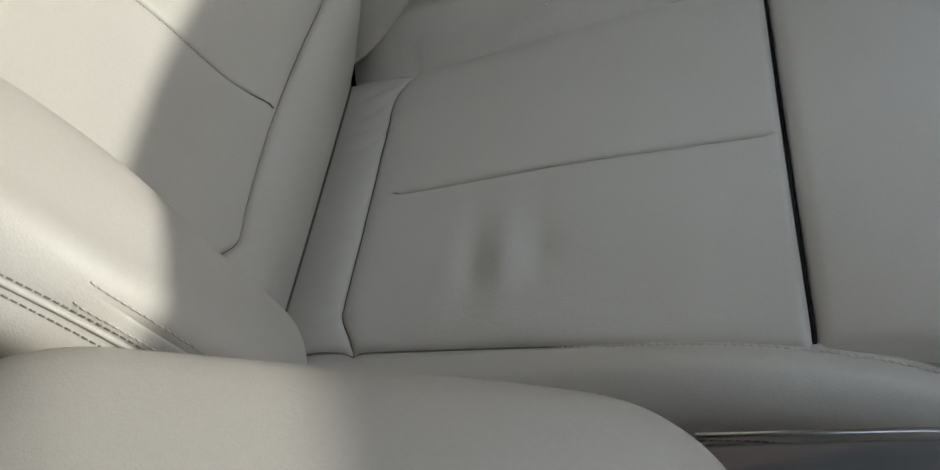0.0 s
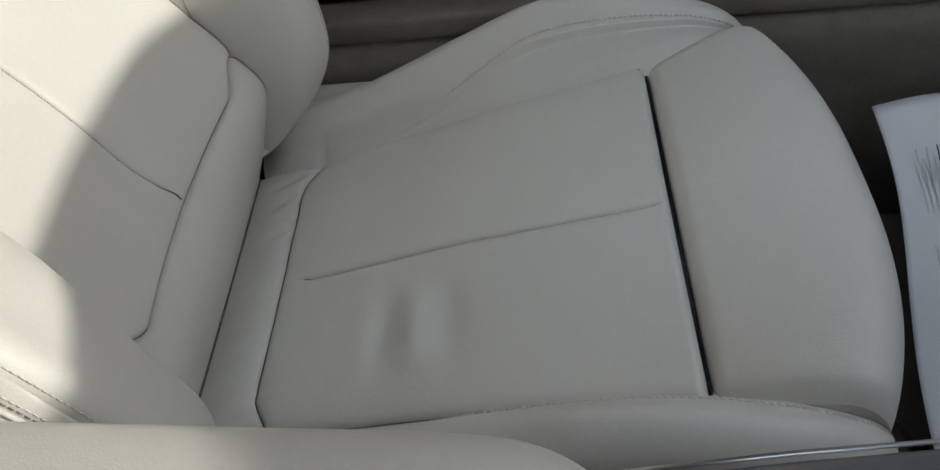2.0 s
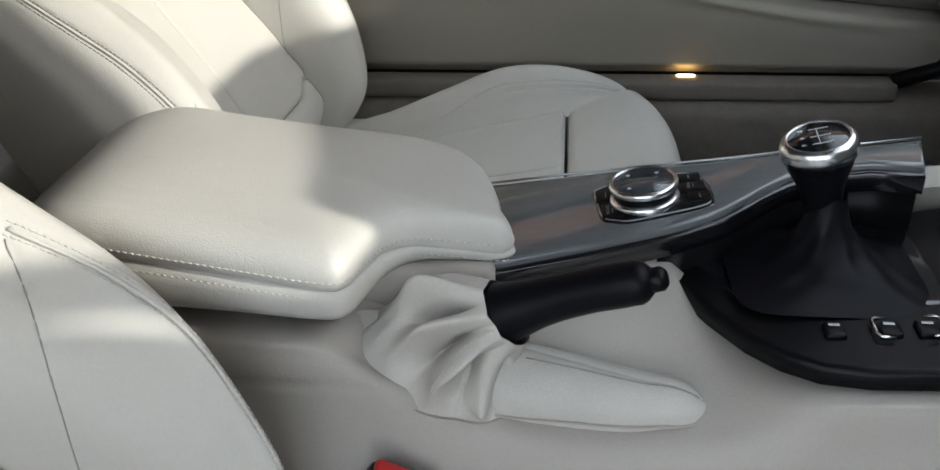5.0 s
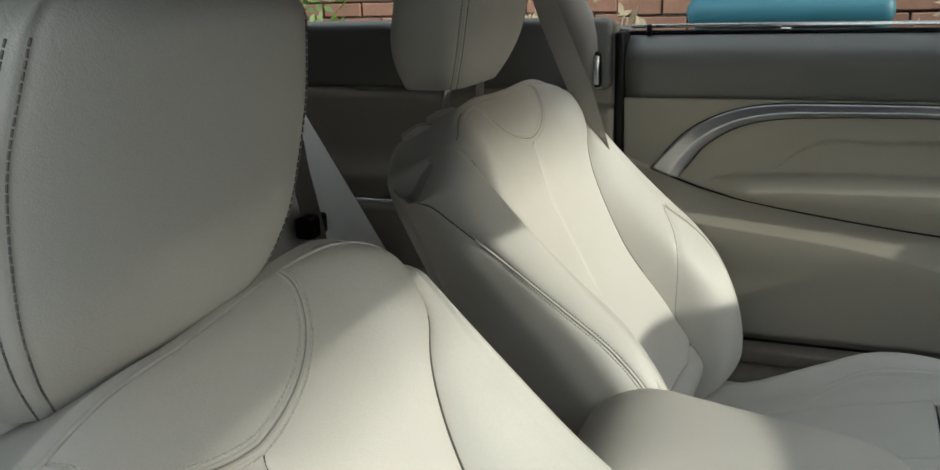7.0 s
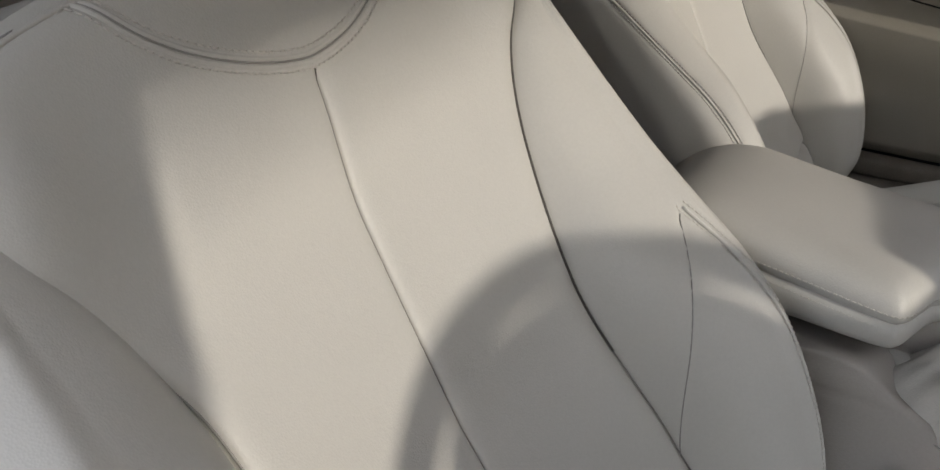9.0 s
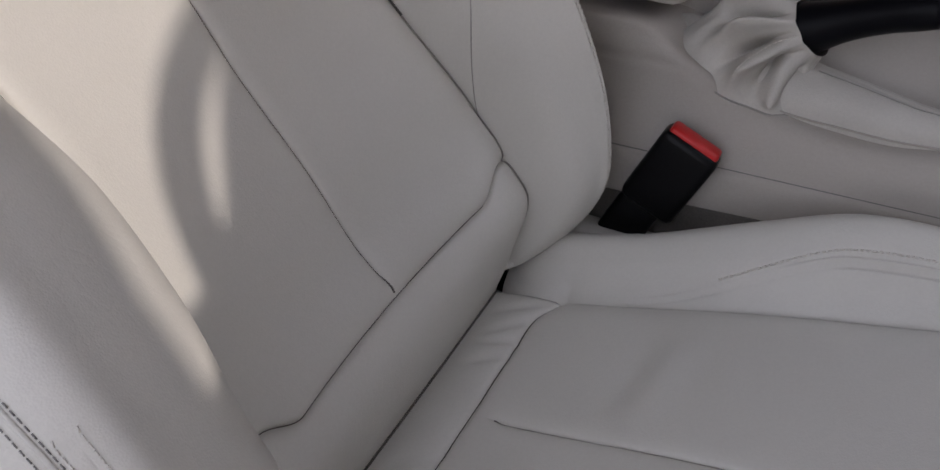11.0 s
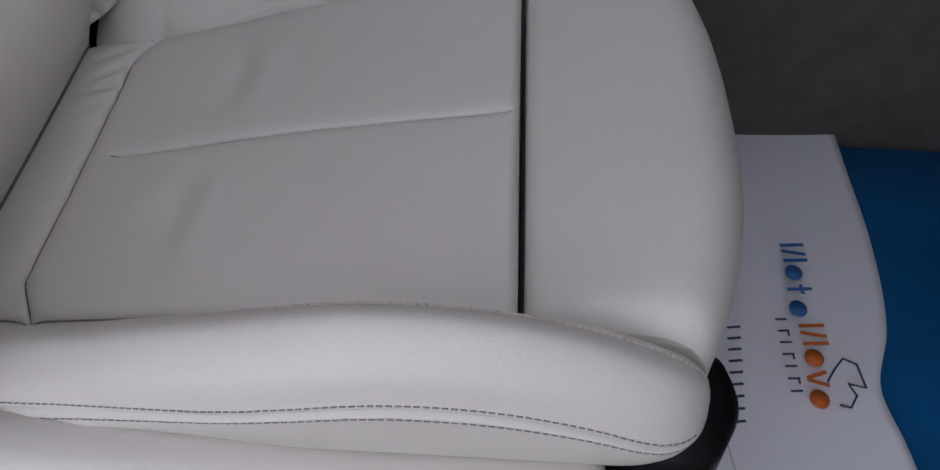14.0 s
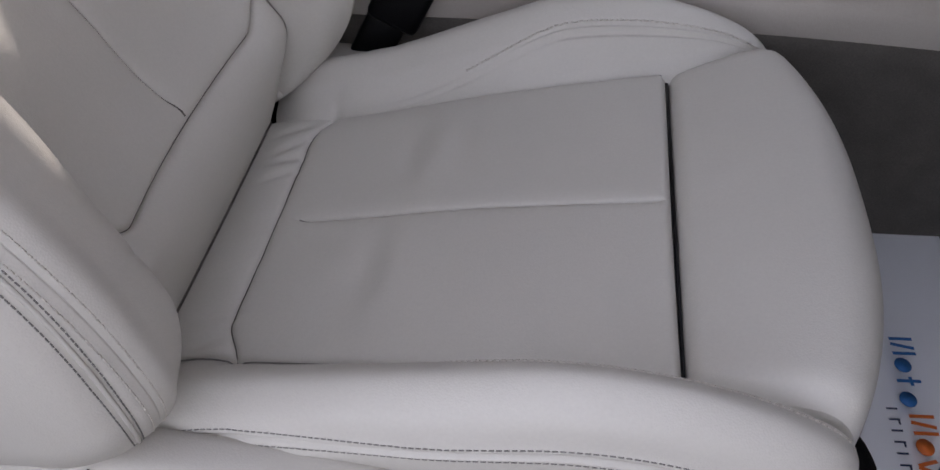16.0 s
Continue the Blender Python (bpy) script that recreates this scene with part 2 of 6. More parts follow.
def tube(points, radius, sides=8, closed=False):
    """Verts and faces of a round bar along points; radius may be a list."""
    pts = [Vector(p) for p in points]
    n = len(pts)
    rad = [radius] * n if isinstance(radius, (int, float)) else list(radius)
    verts, faces, up = [], [], None
    for i, p in enumerate(pts):
        a = pts[(i + 1) % n] if closed or i < n - 1 else p
        b = pts[i - 1] if closed or i > 0 else p
        t = (a - b).normalized()
        if up is None:
            up = t.orthogonal().normalized()
        up = (up - t * up.dot(t)).normalized()
        side = t.cross(up)
        for k in range(sides):
            w = 2 * math.pi * k / sides
            verts.append(tuple(p + (up * math.cos(w) + side * math.sin(w)) * rad[i]))
    for i in range(n if closed else n - 1):
        j = (i + 1) % n
        for k in range(sides):
            q = (k + 1) % sides
            faces.append((i * sides + k, i * sides + q, j * sides + q, j * sides + k))
    if not closed:
        faces.append(tuple(range(sides))[::-1])
        faces.append(tuple(range((n - 1) * sides, n * sides)))
    return verts, faces


def lathe(profile, sides=32, m=Matrix()):
    """Verts and faces of a turned piece: profile of (radius, height)."""
    a = np.linspace(0, 2 * np.pi, sides, endpoint=False)
    r, h = np.array(profile).T
    X, Y, Z = np.outer(r, np.cos(a)), np.outer(r, np.sin(a)), np.outer(h, np.ones(sides))
    v, f = grid(X, Y, Z, loop_v=True, flip=True)
    f.append(tuple(range(sides))[::-1])
    f.append(tuple(range((len(profile) - 1) * sides, len(profile) * sides)))
    return moved((v, f), m)


def slab(outline, top, depth, bevel=0.003, slope=(0, 0), seg=2):
    """Verts and faces of a plate: a plan outline, its top height (rising by slope), its thickness and edge rounding."""
    bm = bmesh.new()
    vs = [bm.verts.new((x, y, 0)) for x, y in outline]
    f = bm.faces.new(vs)
    if f.normal.z < 0:
        f.normal_flip()
    bm.normal_update()
    if f.normal.z < 0:
        f.normal_flip()
    ex = bmesh.ops.extrude_face_region(bm, geom=[f])
    for v in ex["geom"]:
        if isinstance(v, bmesh.types.BMVert):
            v.co.z += depth
    if bevel:
        up = [e for e in bm.edges if all(v.co.z > depth / 2 for v in e.verts)]
        bmesh.ops.bevel(bm, geom=up, offset=bevel, segments=seg, profile=0.5, affect="EDGES")
    bmesh.ops.recalc_face_normals(bm, faces=bm.faces[:])
    for v in bm.verts:
        v.co.z += top - depth + slope[0] * v.co.x + slope[1] * v.co.y
    return from_bm(bm)


def rounded(points, n=6, r=0.35):
    """A closed outline with its corners rounded by quadratic curves."""
    out = []
    m = len(points)
    for i in range(m):
        a, b, c = (np.array(points[k % m], float) for k in (i - 1, i, i + 1))
        p, q = b + (a - b) * r, b + (c - b) * r
        for t in np.linspace(0, 1, n):
            out.append(tuple((1 - t) ** 2 * p + 2 * t * (1 - t) * b + t * t * q))
    return out


def stitches(points, spacing=0.0038, length=0.0027, r=0.00042):
    """Verts and faces of a row of thread stitches along points."""
    P = np.array(points, float)
    seg = np.r_[0, np.cumsum(np.linalg.norm(np.diff(P, axis=0), axis=1))]
    many = []
    for s in np.arange(0, seg[-1] - length, spacing):
        a, b = (np.array([np.interp(q, seg, P[:, k]) for k in range(3)]) for q in (s, s + length))
        t = Vector(b - a).normalized()
        u = t.orthogonal().normalized() * r
        w = t.cross(u)
        a, b = Vector(a), Vector(b)
        vs = [a + u, a + w, a - u, a - w, b + u, b + w, b - u, b - w]
        many.append(([tuple(v) for v in vs], [(0, 1, 5, 4), (1, 2, 6, 5), (2, 3, 7, 6), (3, 0, 4, 7), (3, 2, 1, 0), (4, 5, 6, 7)]))
    return joined(*many)


def packed(n, *at):
    """n places from -1 to 1, closer together near the given ones."""
    x = np.linspace(-1, 1, 4000)
    w = np.ones_like(x)
    for a in at:
        w = w + 9.0 * np.exp(-np.abs(x - a) / 0.02)
    c = np.cumsum(w)
    return np.interp(np.linspace(c[0], c[-1], n), c, x)


def packed_to(lo, hi, n, *at):
    return lo + (packed(n, *[2 * (a - lo) / (hi - lo) - 1 for a in at]) + 1) / 2 * (hi - lo)


# ---- car seat ----
def cushion_height(x):
    return curve(x, [0.08, 0.13, 0.165, 0.20, 0.34, 0.48, 0.52], [0.245, 0.277, 0.291, 0.297, 0.331, 0.358, 0.366])


def seam_half(x):
    return curve(x, [0.10, 0.18, 0.21, 0.30, 0.40, 0.48, 0.56, 0.60], [0.150, 0.138, 0.140, 0.148, 0.158, 0.166, 0.176, 0.176])


def bolster_top(x):
    return curve(x, [0.06, 0.11, 0.17, 0.25, 0.33, 0.40, 0.46, 0.51, 0.55, 0.60], [0.262, 0.294, 0.318, 0.342, 0.373, 0.398, 0.401, 0.392, 0.378, 0.365])


def rear_seam(y):
    return 0.1870 + 0.014 * step(0.105, 0.142, np.abs(y))


def hook_seam(y):
    return 0.0905 + 0.016 * step(0.115, 0.150, np.abs(y))


def cushion_surface(x, y, dents):
    """Height of the middle of the seat cushion."""
    half = seam_half(x)
    z = cushion_height(x) - 0.003 * (1 - np.clip(y / half, -1, 1) ** 2)
    z = z + groove(np.abs(y) - half, 0.009, 0.005)
    rear = rear_seam(y)
    z = z + groove(x - rear, 0.0065, 0.004)
    z = z + groove(y, 0.0050, 0.0032) * step(0.200, 0.214, x) * (1 - step(0.468, 0.480, x))
    for dx, dy, lx, ly, h in dents:
        z = z + h * np.exp(-((x - dx) / lx) ** 2 - ((y - dy) / ly) ** 2)
    for yy, lean, deep, wide in ((-0.128, 0.5, 0.0030, 0.006), (-0.104, 0.2, 0.0020, 0.005), (-0.046, 0.7, 0.0016, 0.008), (0.012, 0.4, 0.0012, 0.010), (0.058, 0.6, 0.0030, 0.006), (0.078, 0.3, 0.0036, 0.005), (0.097, 0.8, 0.0028, 0.006), (0.120, 0.5, 0.0030, 0.005)):
        z = z - deep * np.exp(-((x - 0.174) / 0.016) ** 2 - ((y - yy - lean * (x - 0.174)) / wide) ** 2)
    return z


YB = ([-0.04, 0.0, 0.05, 0.10, 0.14, 0.20, 0.28, 0.34, 0.37, 0.40, 0.43, 0.45, 0.467, 0.485, 0.51, 0.57, 0.62], [0.140, 0.148, 0.157, 0.160, 0.160, 0.150, 0.143, 0.148, 0.154, 0.164, 0.180, 0.193, 0.207, 0.213, 0.214, 0.213, 0.210])
ROLL = 0.022


def lean_by(y):
    """How much a leaning backrest stands higher at one shoulder and lower at the other."""
    return curve(y, [-0.29, -0.19, -0.124, -0.06, 0, 0.10, 0.18, 0.20, 0.24, 0.29], [-0.03, -0.026, -0.018, -0.006, -0.002, 0.009, 0.018, 0.019, 0.014, 0.008])


def shoulder(y, lean=0.0):
    """How far up the backrest goes at each distance from its middle."""
    even = curve(np.abs(y), [0, 0.06, 0.10, 0.13, 0.16, 0.19, 0.215, 0.24, 0.29], [0.570, 0.570, 0.569, 0.566, 0.560, 0.5475, 0.530, 0.505, 0.455])
    return even + lean * lean_by(y)


def over_top(s, y, d, lean=0.0):
    """Rolls what lies above the shoulder line over to the back."""
    st = shoulder(y, lean)
    a = np.clip((s - (st - ROLL)) / ROLL, 0, np.pi / 2)
    past = np.clip(s - (st - ROLL) - ROLL * np.pi / 2, 0, 0.012)
    back = d - (ROLL * (1 - np.cos(a)) + past) * np.clip((d + 0.05) / 0.09, 0, 1)
    return np.where(a > 0, st - ROLL + ROLL * np.sin(a), s), np.maximum(back, np.minimum(d, -0.006))


def patch_line(arc, off):
    """The stitched line round the shoulder patch: a bowl whose arms run up to the crest."""
    y = (0.103 + off) * np.sin(arc) - 0.004
    s = 0.562 - (0.068 + off) * np.sign(np.cos(arc)) * np.abs(np.cos(arc)) ** 0.85
    flare = np.clip((s - 0.515) / 0.045, 0, 1) ** 1.5
    return y - 0.012 * flare * (y < 0), s + 0.010 * np.clip(-y / 0.1, 0, 1)


def back_depth(s, y):
    """How far the middle of the backrest stands out."""
    half = curve(s, *YB)
    d = curve(s, [-0.04, 0.0, 0.03, 0.06, 0.093, 0.15, 0.25, 0.35, 0.45, 0.52, 0.62], [-0.014, 0.001, 0.028, 0.046, 0.046, 0.044, 0.048, 0.049, 0.051, 0.053, 0.050])
    d = d + np.clip(np.abs(y) / half, 0, 1) ** 2 * (0.006 * step(0.1, 0.2, s) + 0.020 * step(0.30, 0.14, s) * step(0.03, 0.08, s))
    d = d - 0.012 * (1 - np.clip(np.abs(y) / half, 0, 1) ** 2) * step(0.17, 0.28, s) * step(0.49, 0.40, s)
    hook = hook_seam(y)
    d = d + groove(s - hook, 0.008, 0.0045) + 0.006 * step(hook + 0.05, hook, s) * step(-0.01, 0.04, s)
    d = d + groove(y, 0.0045, 0.0030) * step(0.10, 0.115, s) * (1 - step(0.480, 0.492, s))
    d = d + 0.012 * np.exp(-((np.abs(y) - 0.19) / 0.035) ** 2 - ((s - 0.495) / 0.045) ** 2)
    d = d + groove(np.abs(y) - half, 0.010, 0.0050)
    return d


def wing(s, w, joint):
    """The side bolster of the backrest: across from its seam (w 0) round to the back (w 1)."""
    yb = curve(s, *YB)
    yc = curve(s, [-0.04, 0, 0.12, 0.2, 0.3, 0.4, 0.47, 0.55, 0.62], [0.215, 0.226, 0.246, 0.250, 0.240, 0.230, 0.228, 0.228, 0.226]) - joint * (0.015 * step(-0.02, 0.06, s) + 0.027 * step(0.30, 0.14, s)) * (1 - step(0.25, 0.42, s))
    dc = curve(s, [-0.04, 0, 0.06, 0.12, 0.2, 0.26, 0.3, 0.36, 0.42, 0.47, 0.53, 0.62], [0.045, 0.080, 0.118, 0.140, 0.146, 0.134, 0.119, 0.098, 0.080, 0.068, 0.056, 0.05])
    yo = yc + curve(s, [-0.04, 0.1, 0.3, 0.47, 0.62], [0.018, 0.024, 0.024, 0.024, 0.022])
    d0 = back_depth(s, yb)
    ctrl_w = [0, 0.14, 0.34, 0.5, 0.60, 0.72, 1.0]
    steep = step(0.38, 0.26, s)
    ys = [yb, yb + (yc - yb) * (0.26 - 0.09 * steep), yb + (yc - yb) * 0.75, yc + 0.004, yo, yo + 0.003, yo - 0.012]
    ds = [d0, d0 + (dc - d0) * (0.50 + 0.10 * steep), d0 + (dc - d0) * (0.93 + 0.03 * steep), dc, dc - 0.022, dc - 0.055, curve(s, [-0.04, 0.1, 0.3, 0.42, 0.50, 0.55, 0.62], [-0.015, -0.022, -0.032, -0.032, -0.032, -0.032, -0.032])]
    y, d = np.zeros_like(w), np.zeros_like(w)
    ws = np.array(ctrl_w)
    my, md = np.gradient(np.array(ys), ws, axis=0), np.gradient(np.array(ds), ws, axis=0)
    i = np.clip(np.searchsorted(ws, w, side="right") - 1, 0, len(ws) - 2)
    h = ws[i + 1] - ws[i]
    t = (w - ws[i]) / h

    def pick(a, k):
        return np.take_along_axis(np.array(a), k[None], 0)[0]

    b0, b1, b2, b3 = 2 * t**3 - 3 * t**2 + 1, (t**3 - 2 * t**2 + t) * h, 3 * t**2 - 2 * t**3, (t**3 - t**2) * h
    y = b0 * pick(ys, i) + b1 * pick(my, i) + b2 * pick(ys, i + 1) + b3 * pick(my, i + 1)
    d = b0 * pick(ds, i) + b1 * pick(md, i) + b2 * pick(ds, i + 1) + b3 * pick(md, i + 1)
    # crease from the seam up to the joint, and the welted edge below the joint
    wc = 0.34 * np.clip((s - 0.125) / 0.185, 0, 1) ** 1.5
    on = step(0.125, 0.14, s) * (1 - step(0.300, 0.312, s))
    d = d + groove(w - wc, 0.0040, 0.010) * on * joint
    edge = 0.34 + (0.17 - 0.06 * joint) * np.clip((0.312 - s) / 0.11, 0, 1)
    low = (1 - step(0.300, 0.312, s)) * (joint + (1 - joint) * (1 - step(0.17, 0.20, s)))
    d = d + (groove(w - edge, 0.002, 0.010) + 0.0012 * np.exp(-((w - edge - 0.035) / 0.012) ** 2)) * low
    # seam along the flank from the shoulder to the edge
    fl = curve(s, [-0.04, 0.05, 0.21, 0.40, 0.53, 0.66], [0.575, 0.57, 0.555, 0.65, 0.78, 0.84])
    y = y + groove(w - fl, 0.0030, 0.010)
    return y, d


def car_seat(at, recline, dents, label, headrest_ahead=0.0, headrest_up=0.018, lean=0.0):
    seat = empty("car_seat", at)
    tagged(seat, label, "car seat", "front seats")
    rho = radians(recline)
    ux, uz, nx, nz = -math.sin(rho), math.cos(rho), math.cos(rho), math.sin(rho)

    def lay(s, y, d):
        s, d = over_top(s + lean * lean_by(y) * step(0.34, 0.45, s), y, d, lean)
        return 0.139 + s * ux + d * nx, y, 0.274 + s * uz + d * nz

    # cushion middle: insert and rear roll
    for name, x0, x1, n in (("rear_roll", 0.085, 0.1985, 40), ("seat_insert", 0.1985, 0.4810, 120)):
        X, V = np.meshgrid(packed_to(x0, x1, n, 0.1985, 0.4785), packed(141, -1, 0, 1), indexing="ij")
        Y = V * seam_half(X)
        X = X + (rear_seam(Y) - 0.1985) * np.exp(-np.abs(X - 0.1985) / 0.04)
        Z = cushion_surface(X, Y, dents)
        front = np.clip((X - 0.4725) / 0.0085, 0, 1)
        Z = Z - 0.009 * front**2.5
        part(name, *padded(X, Y, Z, (0, 0, -0.04)), LEATHER, seat)
    # black strip puts the shade of the gap behind the thigh pad
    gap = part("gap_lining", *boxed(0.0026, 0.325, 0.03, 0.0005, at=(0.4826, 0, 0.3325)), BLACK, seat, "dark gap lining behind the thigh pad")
    # thigh pad
    prof = [(0.0, -0.045), (0.0, -0.016), (0.006, -0.004), (0.018, 0.0005), (0.045, 0.006), (0.075, 0.010), (0.098, 0.009), (0.115, 0.000), (0.126, -0.018), (0.129, -0.045), (0.125, -0.080), (0.114, -0.108), (0.098, -0.120), (0.05, -0.122)]
    k = np.linspace(0, len(prof) - 1, 64)
    px, pz = curve(k, range(len(prof)), [p[0] for p in prof]), curve(k, range(len(prof)), [p[1] for p in prof])
    U, I = np.meshgrid(np.linspace(-1, 1, 61), np.arange(64), indexing="ij")
    AX = px[I] / 0.129
    half = 0.168 + 0.022 * AX - 0.022 * np.clip(AX - 0.75, 0, 1) * 4 * np.clip((-pz[I]) / 0.12, 0, 1)
    edge = np.clip((np.abs(U) - 0.90) / 0.10, 0, 1)
    rnd = 1 - np.sqrt(np.clip(1 - edge**2, 0, 1))
    reach = 1 - 0.27 * np.abs(U) ** 2.6
    PX = 0.4838 + px[I] * reach
    PZ = 0.3585 + 0.20 * px[I] * reach * 0.9 + pz[I] - 0.014 * rnd * (pz[I] > -0.06)
    part("thigh_pad", *grid(PX, U * half, PZ), LEATHER, seat, "smooth pale leather thigh pad")
    for sgn in (-1, 1):
        cap = [(PX[0 if sgn < 0 else -1, j], sgn * half[0, j], PZ[0, j]) for j in range(64)]
        part("pad_side", cap, [tuple(range(64)) if sgn > 0 else tuple(range(63, -1, -1))], LEATHER, seat, smooth=False)
    # cushion bolsters
    for sgn in (-1, 1):
        X, W = np.meshgrid(np.r_[0.140 + 0.040 * (1 - np.cos(np.linspace(0, np.pi / 2, 16))), np.linspace(0.183, 0.525, 80), 0.525 + 0.052 * np.sin(np.linspace(0.04, np.pi / 2, 24))], packed_to(0, 1, 110, 0, 0.28, 0.65, 0.738), indexing="ij")
        y0, z0 = seam_half(X), cushion_surface(X, seam_half(X), []) + 0.001
        zt = bolster_top(X)
        blunt = np.sqrt(np.clip(1 - np.clip((X - 0.525) / 0.0521, 0, 1) ** 3, 0, 1))
        heel = np.sqrt(np.clip(1 - np.clip((0.180 - X) / 0.0401, 0, 1) ** 2.4, 0, 1))
        yo = 0.231 - 0.020 * step(0.40, 0.20, X) - 0.02 * step(0.10, 0.03, X)
        cw = [0, 0.12, 0.30, 0.45, 0.58, 0.72, 0.86, 1.0]
        cy = [y0, y0 + 0.011, y0 + 0.34 * (yo - y0), y0 + 0.64 * (yo - y0), yo - 0.007, yo, yo - 0.001, yo - 0.008]
        zl = 0.300 - 0.045 * step(0.16, 0.05, X) + 0.012 * step(0.22, 0.42, X)
        cz = [z0, z0 + 0.24 * (zt - z0), z0 + 0.70 * (zt - z0), zt - 0.001, zt - 0.012, zt - 0.034, 0.5 * (zt - 0.034 + zl), zl]
        Y = np.zeros_like(X)
        Z = np.zeros_like(X)
        for i in range(X.shape[0]):
            Y[i] = curve(W[i], cw, [c[i, 0] for c in cy])
            Z[i] = curve(W[i], cw, [c[i, 0] for c in cz])
        Y, Z = 0.193 + (Y - 0.193) * blunt, 0.335 + (Z - 0.335) * blunt
        Y, Z = 0.185 + (Y - 0.185) * heel, 0.290 + (Z - 0.290) * heel
        # inner welt leaves the insert seam and runs over the top; lower welt along the flank
        wi = 0.03 + 0.23 * step(0.24, 0.40, X)
        Z = Z + (groove(W - wi, 0.0034, 0.010) + 0.0016 * np.exp(-((W - wi - 0.022) / 0.010) ** 2) + groove(W - wi - 0.043, 0.0018, 0.008)) * step(0.23, 0.30, X)
        wl = 0.738 - 0.09 * step(0.40, 0.20, X)
        Y = Y + groove(W - wl, 0.003, 0.008) + 0.0014 * np.exp(-((W - wl + 0.02) / 0.009) ** 2) + 0.0014 * np.exp(-((W - wl - 0.02) / 0.009) ** 2)
        for k, (a, b) in enumerate(((0.20, 0.50), (0.215, 0.53), (0.245, 0.49))):
            Y = Y - 0.0015 * np.exp(-((X - a - 0.05 * (W - b)) / 0.006) ** 2 - ((W - b) / 0.09) ** 2)
        bol = part("cushion_bolster", *padded(X, sgn * Y, Z, (0, -sgn * 0.02, -0.01), flip=sgn < 0), LEATHER, seat, "rounded pale leather side bolster with welted seams")
        for dw, src, thread in ((0.060, wi, THREAD), (-0.028, wl, THREAD_AND_SHADE), (0.028, wl, THREAD_AND_SHADE)):
            line = []
            for i in range(22 if src is wi else 4, 112):
                ww = src[i, 0] + dw
                line.append((X[i, 0], sgn * (np.interp(ww, W[i], Y[i]) + (0.0003 if src is wl else 0)), np.interp(ww, W[i], Z[i]) + (0.0004 if src is wi else 0)))
            part("stitching", *stitches(line[24:] if src is wi else line, 0.0042, 0.0030, 0.0008 if src is wi else 0.0004), thread, bol)
    # black blocks stand in for the shade below the backrest bolsters
    for sgn in (-1, 1):
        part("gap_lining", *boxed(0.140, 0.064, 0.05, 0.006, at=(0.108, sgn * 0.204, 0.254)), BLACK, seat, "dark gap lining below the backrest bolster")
    # backrest middle
    for name, s0, s1, n in (("lumbar_roll", -0.04, 0.0925, 40), ("back_insert", 0.0925, 0.640, 190)):
        Sg, V = np.meshgrid(packed_to(s0, s1, n, 0.0925), packed(171, -1, 0, 1), indexing="ij")
        Y = V * curve(Sg, *YB)
        Sg = Sg + (hook_seam(Y) - 0.0925) * np.exp(-np.abs(Sg - 0.0925) / 0.05)
        part(name, *padded(*lay(Sg, Y, back_depth(Sg, Y)), (-0.03 * nx, 0, -0.03 * nz), flip=True), LEATHER, seat)
    # backrest wings
    for sgn in (-1, 1):
        Sg, W = np.meshgrid(np.r_[0.014 + 0.05 * (1 - np.cos(np.linspace(0, np.pi / 2, 24))), np.linspace(0.0665, 0.66, 176)], packed_to(0, 1, 130, 0, 0.34, 0.45, 0.51, 0.62), indexing="ij")
        y, d = wing(Sg, W, 1.0 if sgn > 0 else 0.0)
        low = np.sqrt(np.clip(1 - np.clip((0.064 - Sg) / 0.05, 0, 1) ** 2.2, 0, 1))
        yb, db = curve(Sg, *YB), -0.01
        X, Y, Z = lay(Sg, yb + (y - yb) * (0.55 + 0.45 * low), db + (d - db) * (0.45 + 0.55 * low))
        bol = part("backrest_wing", *padded(X, sgn * Y, Z, (-0.02 * nx, -sgn * 0.02, 0.0), flip=sgn > 0), LEATHER, seat, "deep pale leather backrest bolster with a welted edge")
        fan = [(X[0, j], sgn * Y[0, j], Z[0, j]) for j in range(130)]
        part("wing_base", fan, [tuple(range(130)) if sgn < 0 else tuple(range(129, -1, -1))], LEATHER, bol, smooth=False)
        for dw in (-0.012, 0.026):
            line = []
            for i in range(4, 98 if sgn > 0 else 66):
                s = Sg[i, 0]
                ww = 0.34 + (0.11 if sgn > 0 else 0.17) * min(max((0.312 - s) / 0.11, 0), 1) + dw
                line.append((np.interp(ww, W[i], X[i]) + 0.0004 * nx, sgn * (np.interp(ww, W[i], Y[i]) + 0.0002), np.interp(ww, W[i], Z[i]) + 0.0004 * nz))
            part("stitching", *stitches(line), THREAD, bol)
        for dw in (-0.010, 0.012):
            line = []
            for i in range(6, 98 if sgn > 0 else 120):
                ww = float(curve(Sg[i, 0], [-0.04, 0.05, 0.21, 0.40, 0.53, 0.66], [0.575, 0.57, 0.555, 0.65, 0.78, 0.84])) + dw
                line.append((np.interp(ww, W[i], X[i]), sgn * (np.interp(ww, W[i], Y[i]) + 0.0006), np.interp(ww, W[i], Z[i])))
            part("stitching", *stitches(line), THREAD_AND_SHADE, bol)
        turn = 0.315 if sgn > 0 else 0.425
        # above the turn a dark tube stands in for the flank seam's shade
        for s0, s1, r, mat in ((0.03, turn, 0.0014, LEATHER), (turn, 0.50, 0.0008, SEAM_SHADE)):
            sf = np.linspace(s0, s1, 60)
            yf, df = wing(sf[:, None], (curve(sf, [-0.04, 0.05, 0.21, 0.40, 0.53, 0.66], [0.575, 0.57, 0.555, 0.65, 0.78, 0.84]) + 0.001)[:, None], 1.0 if sgn > 0 else 0.0)
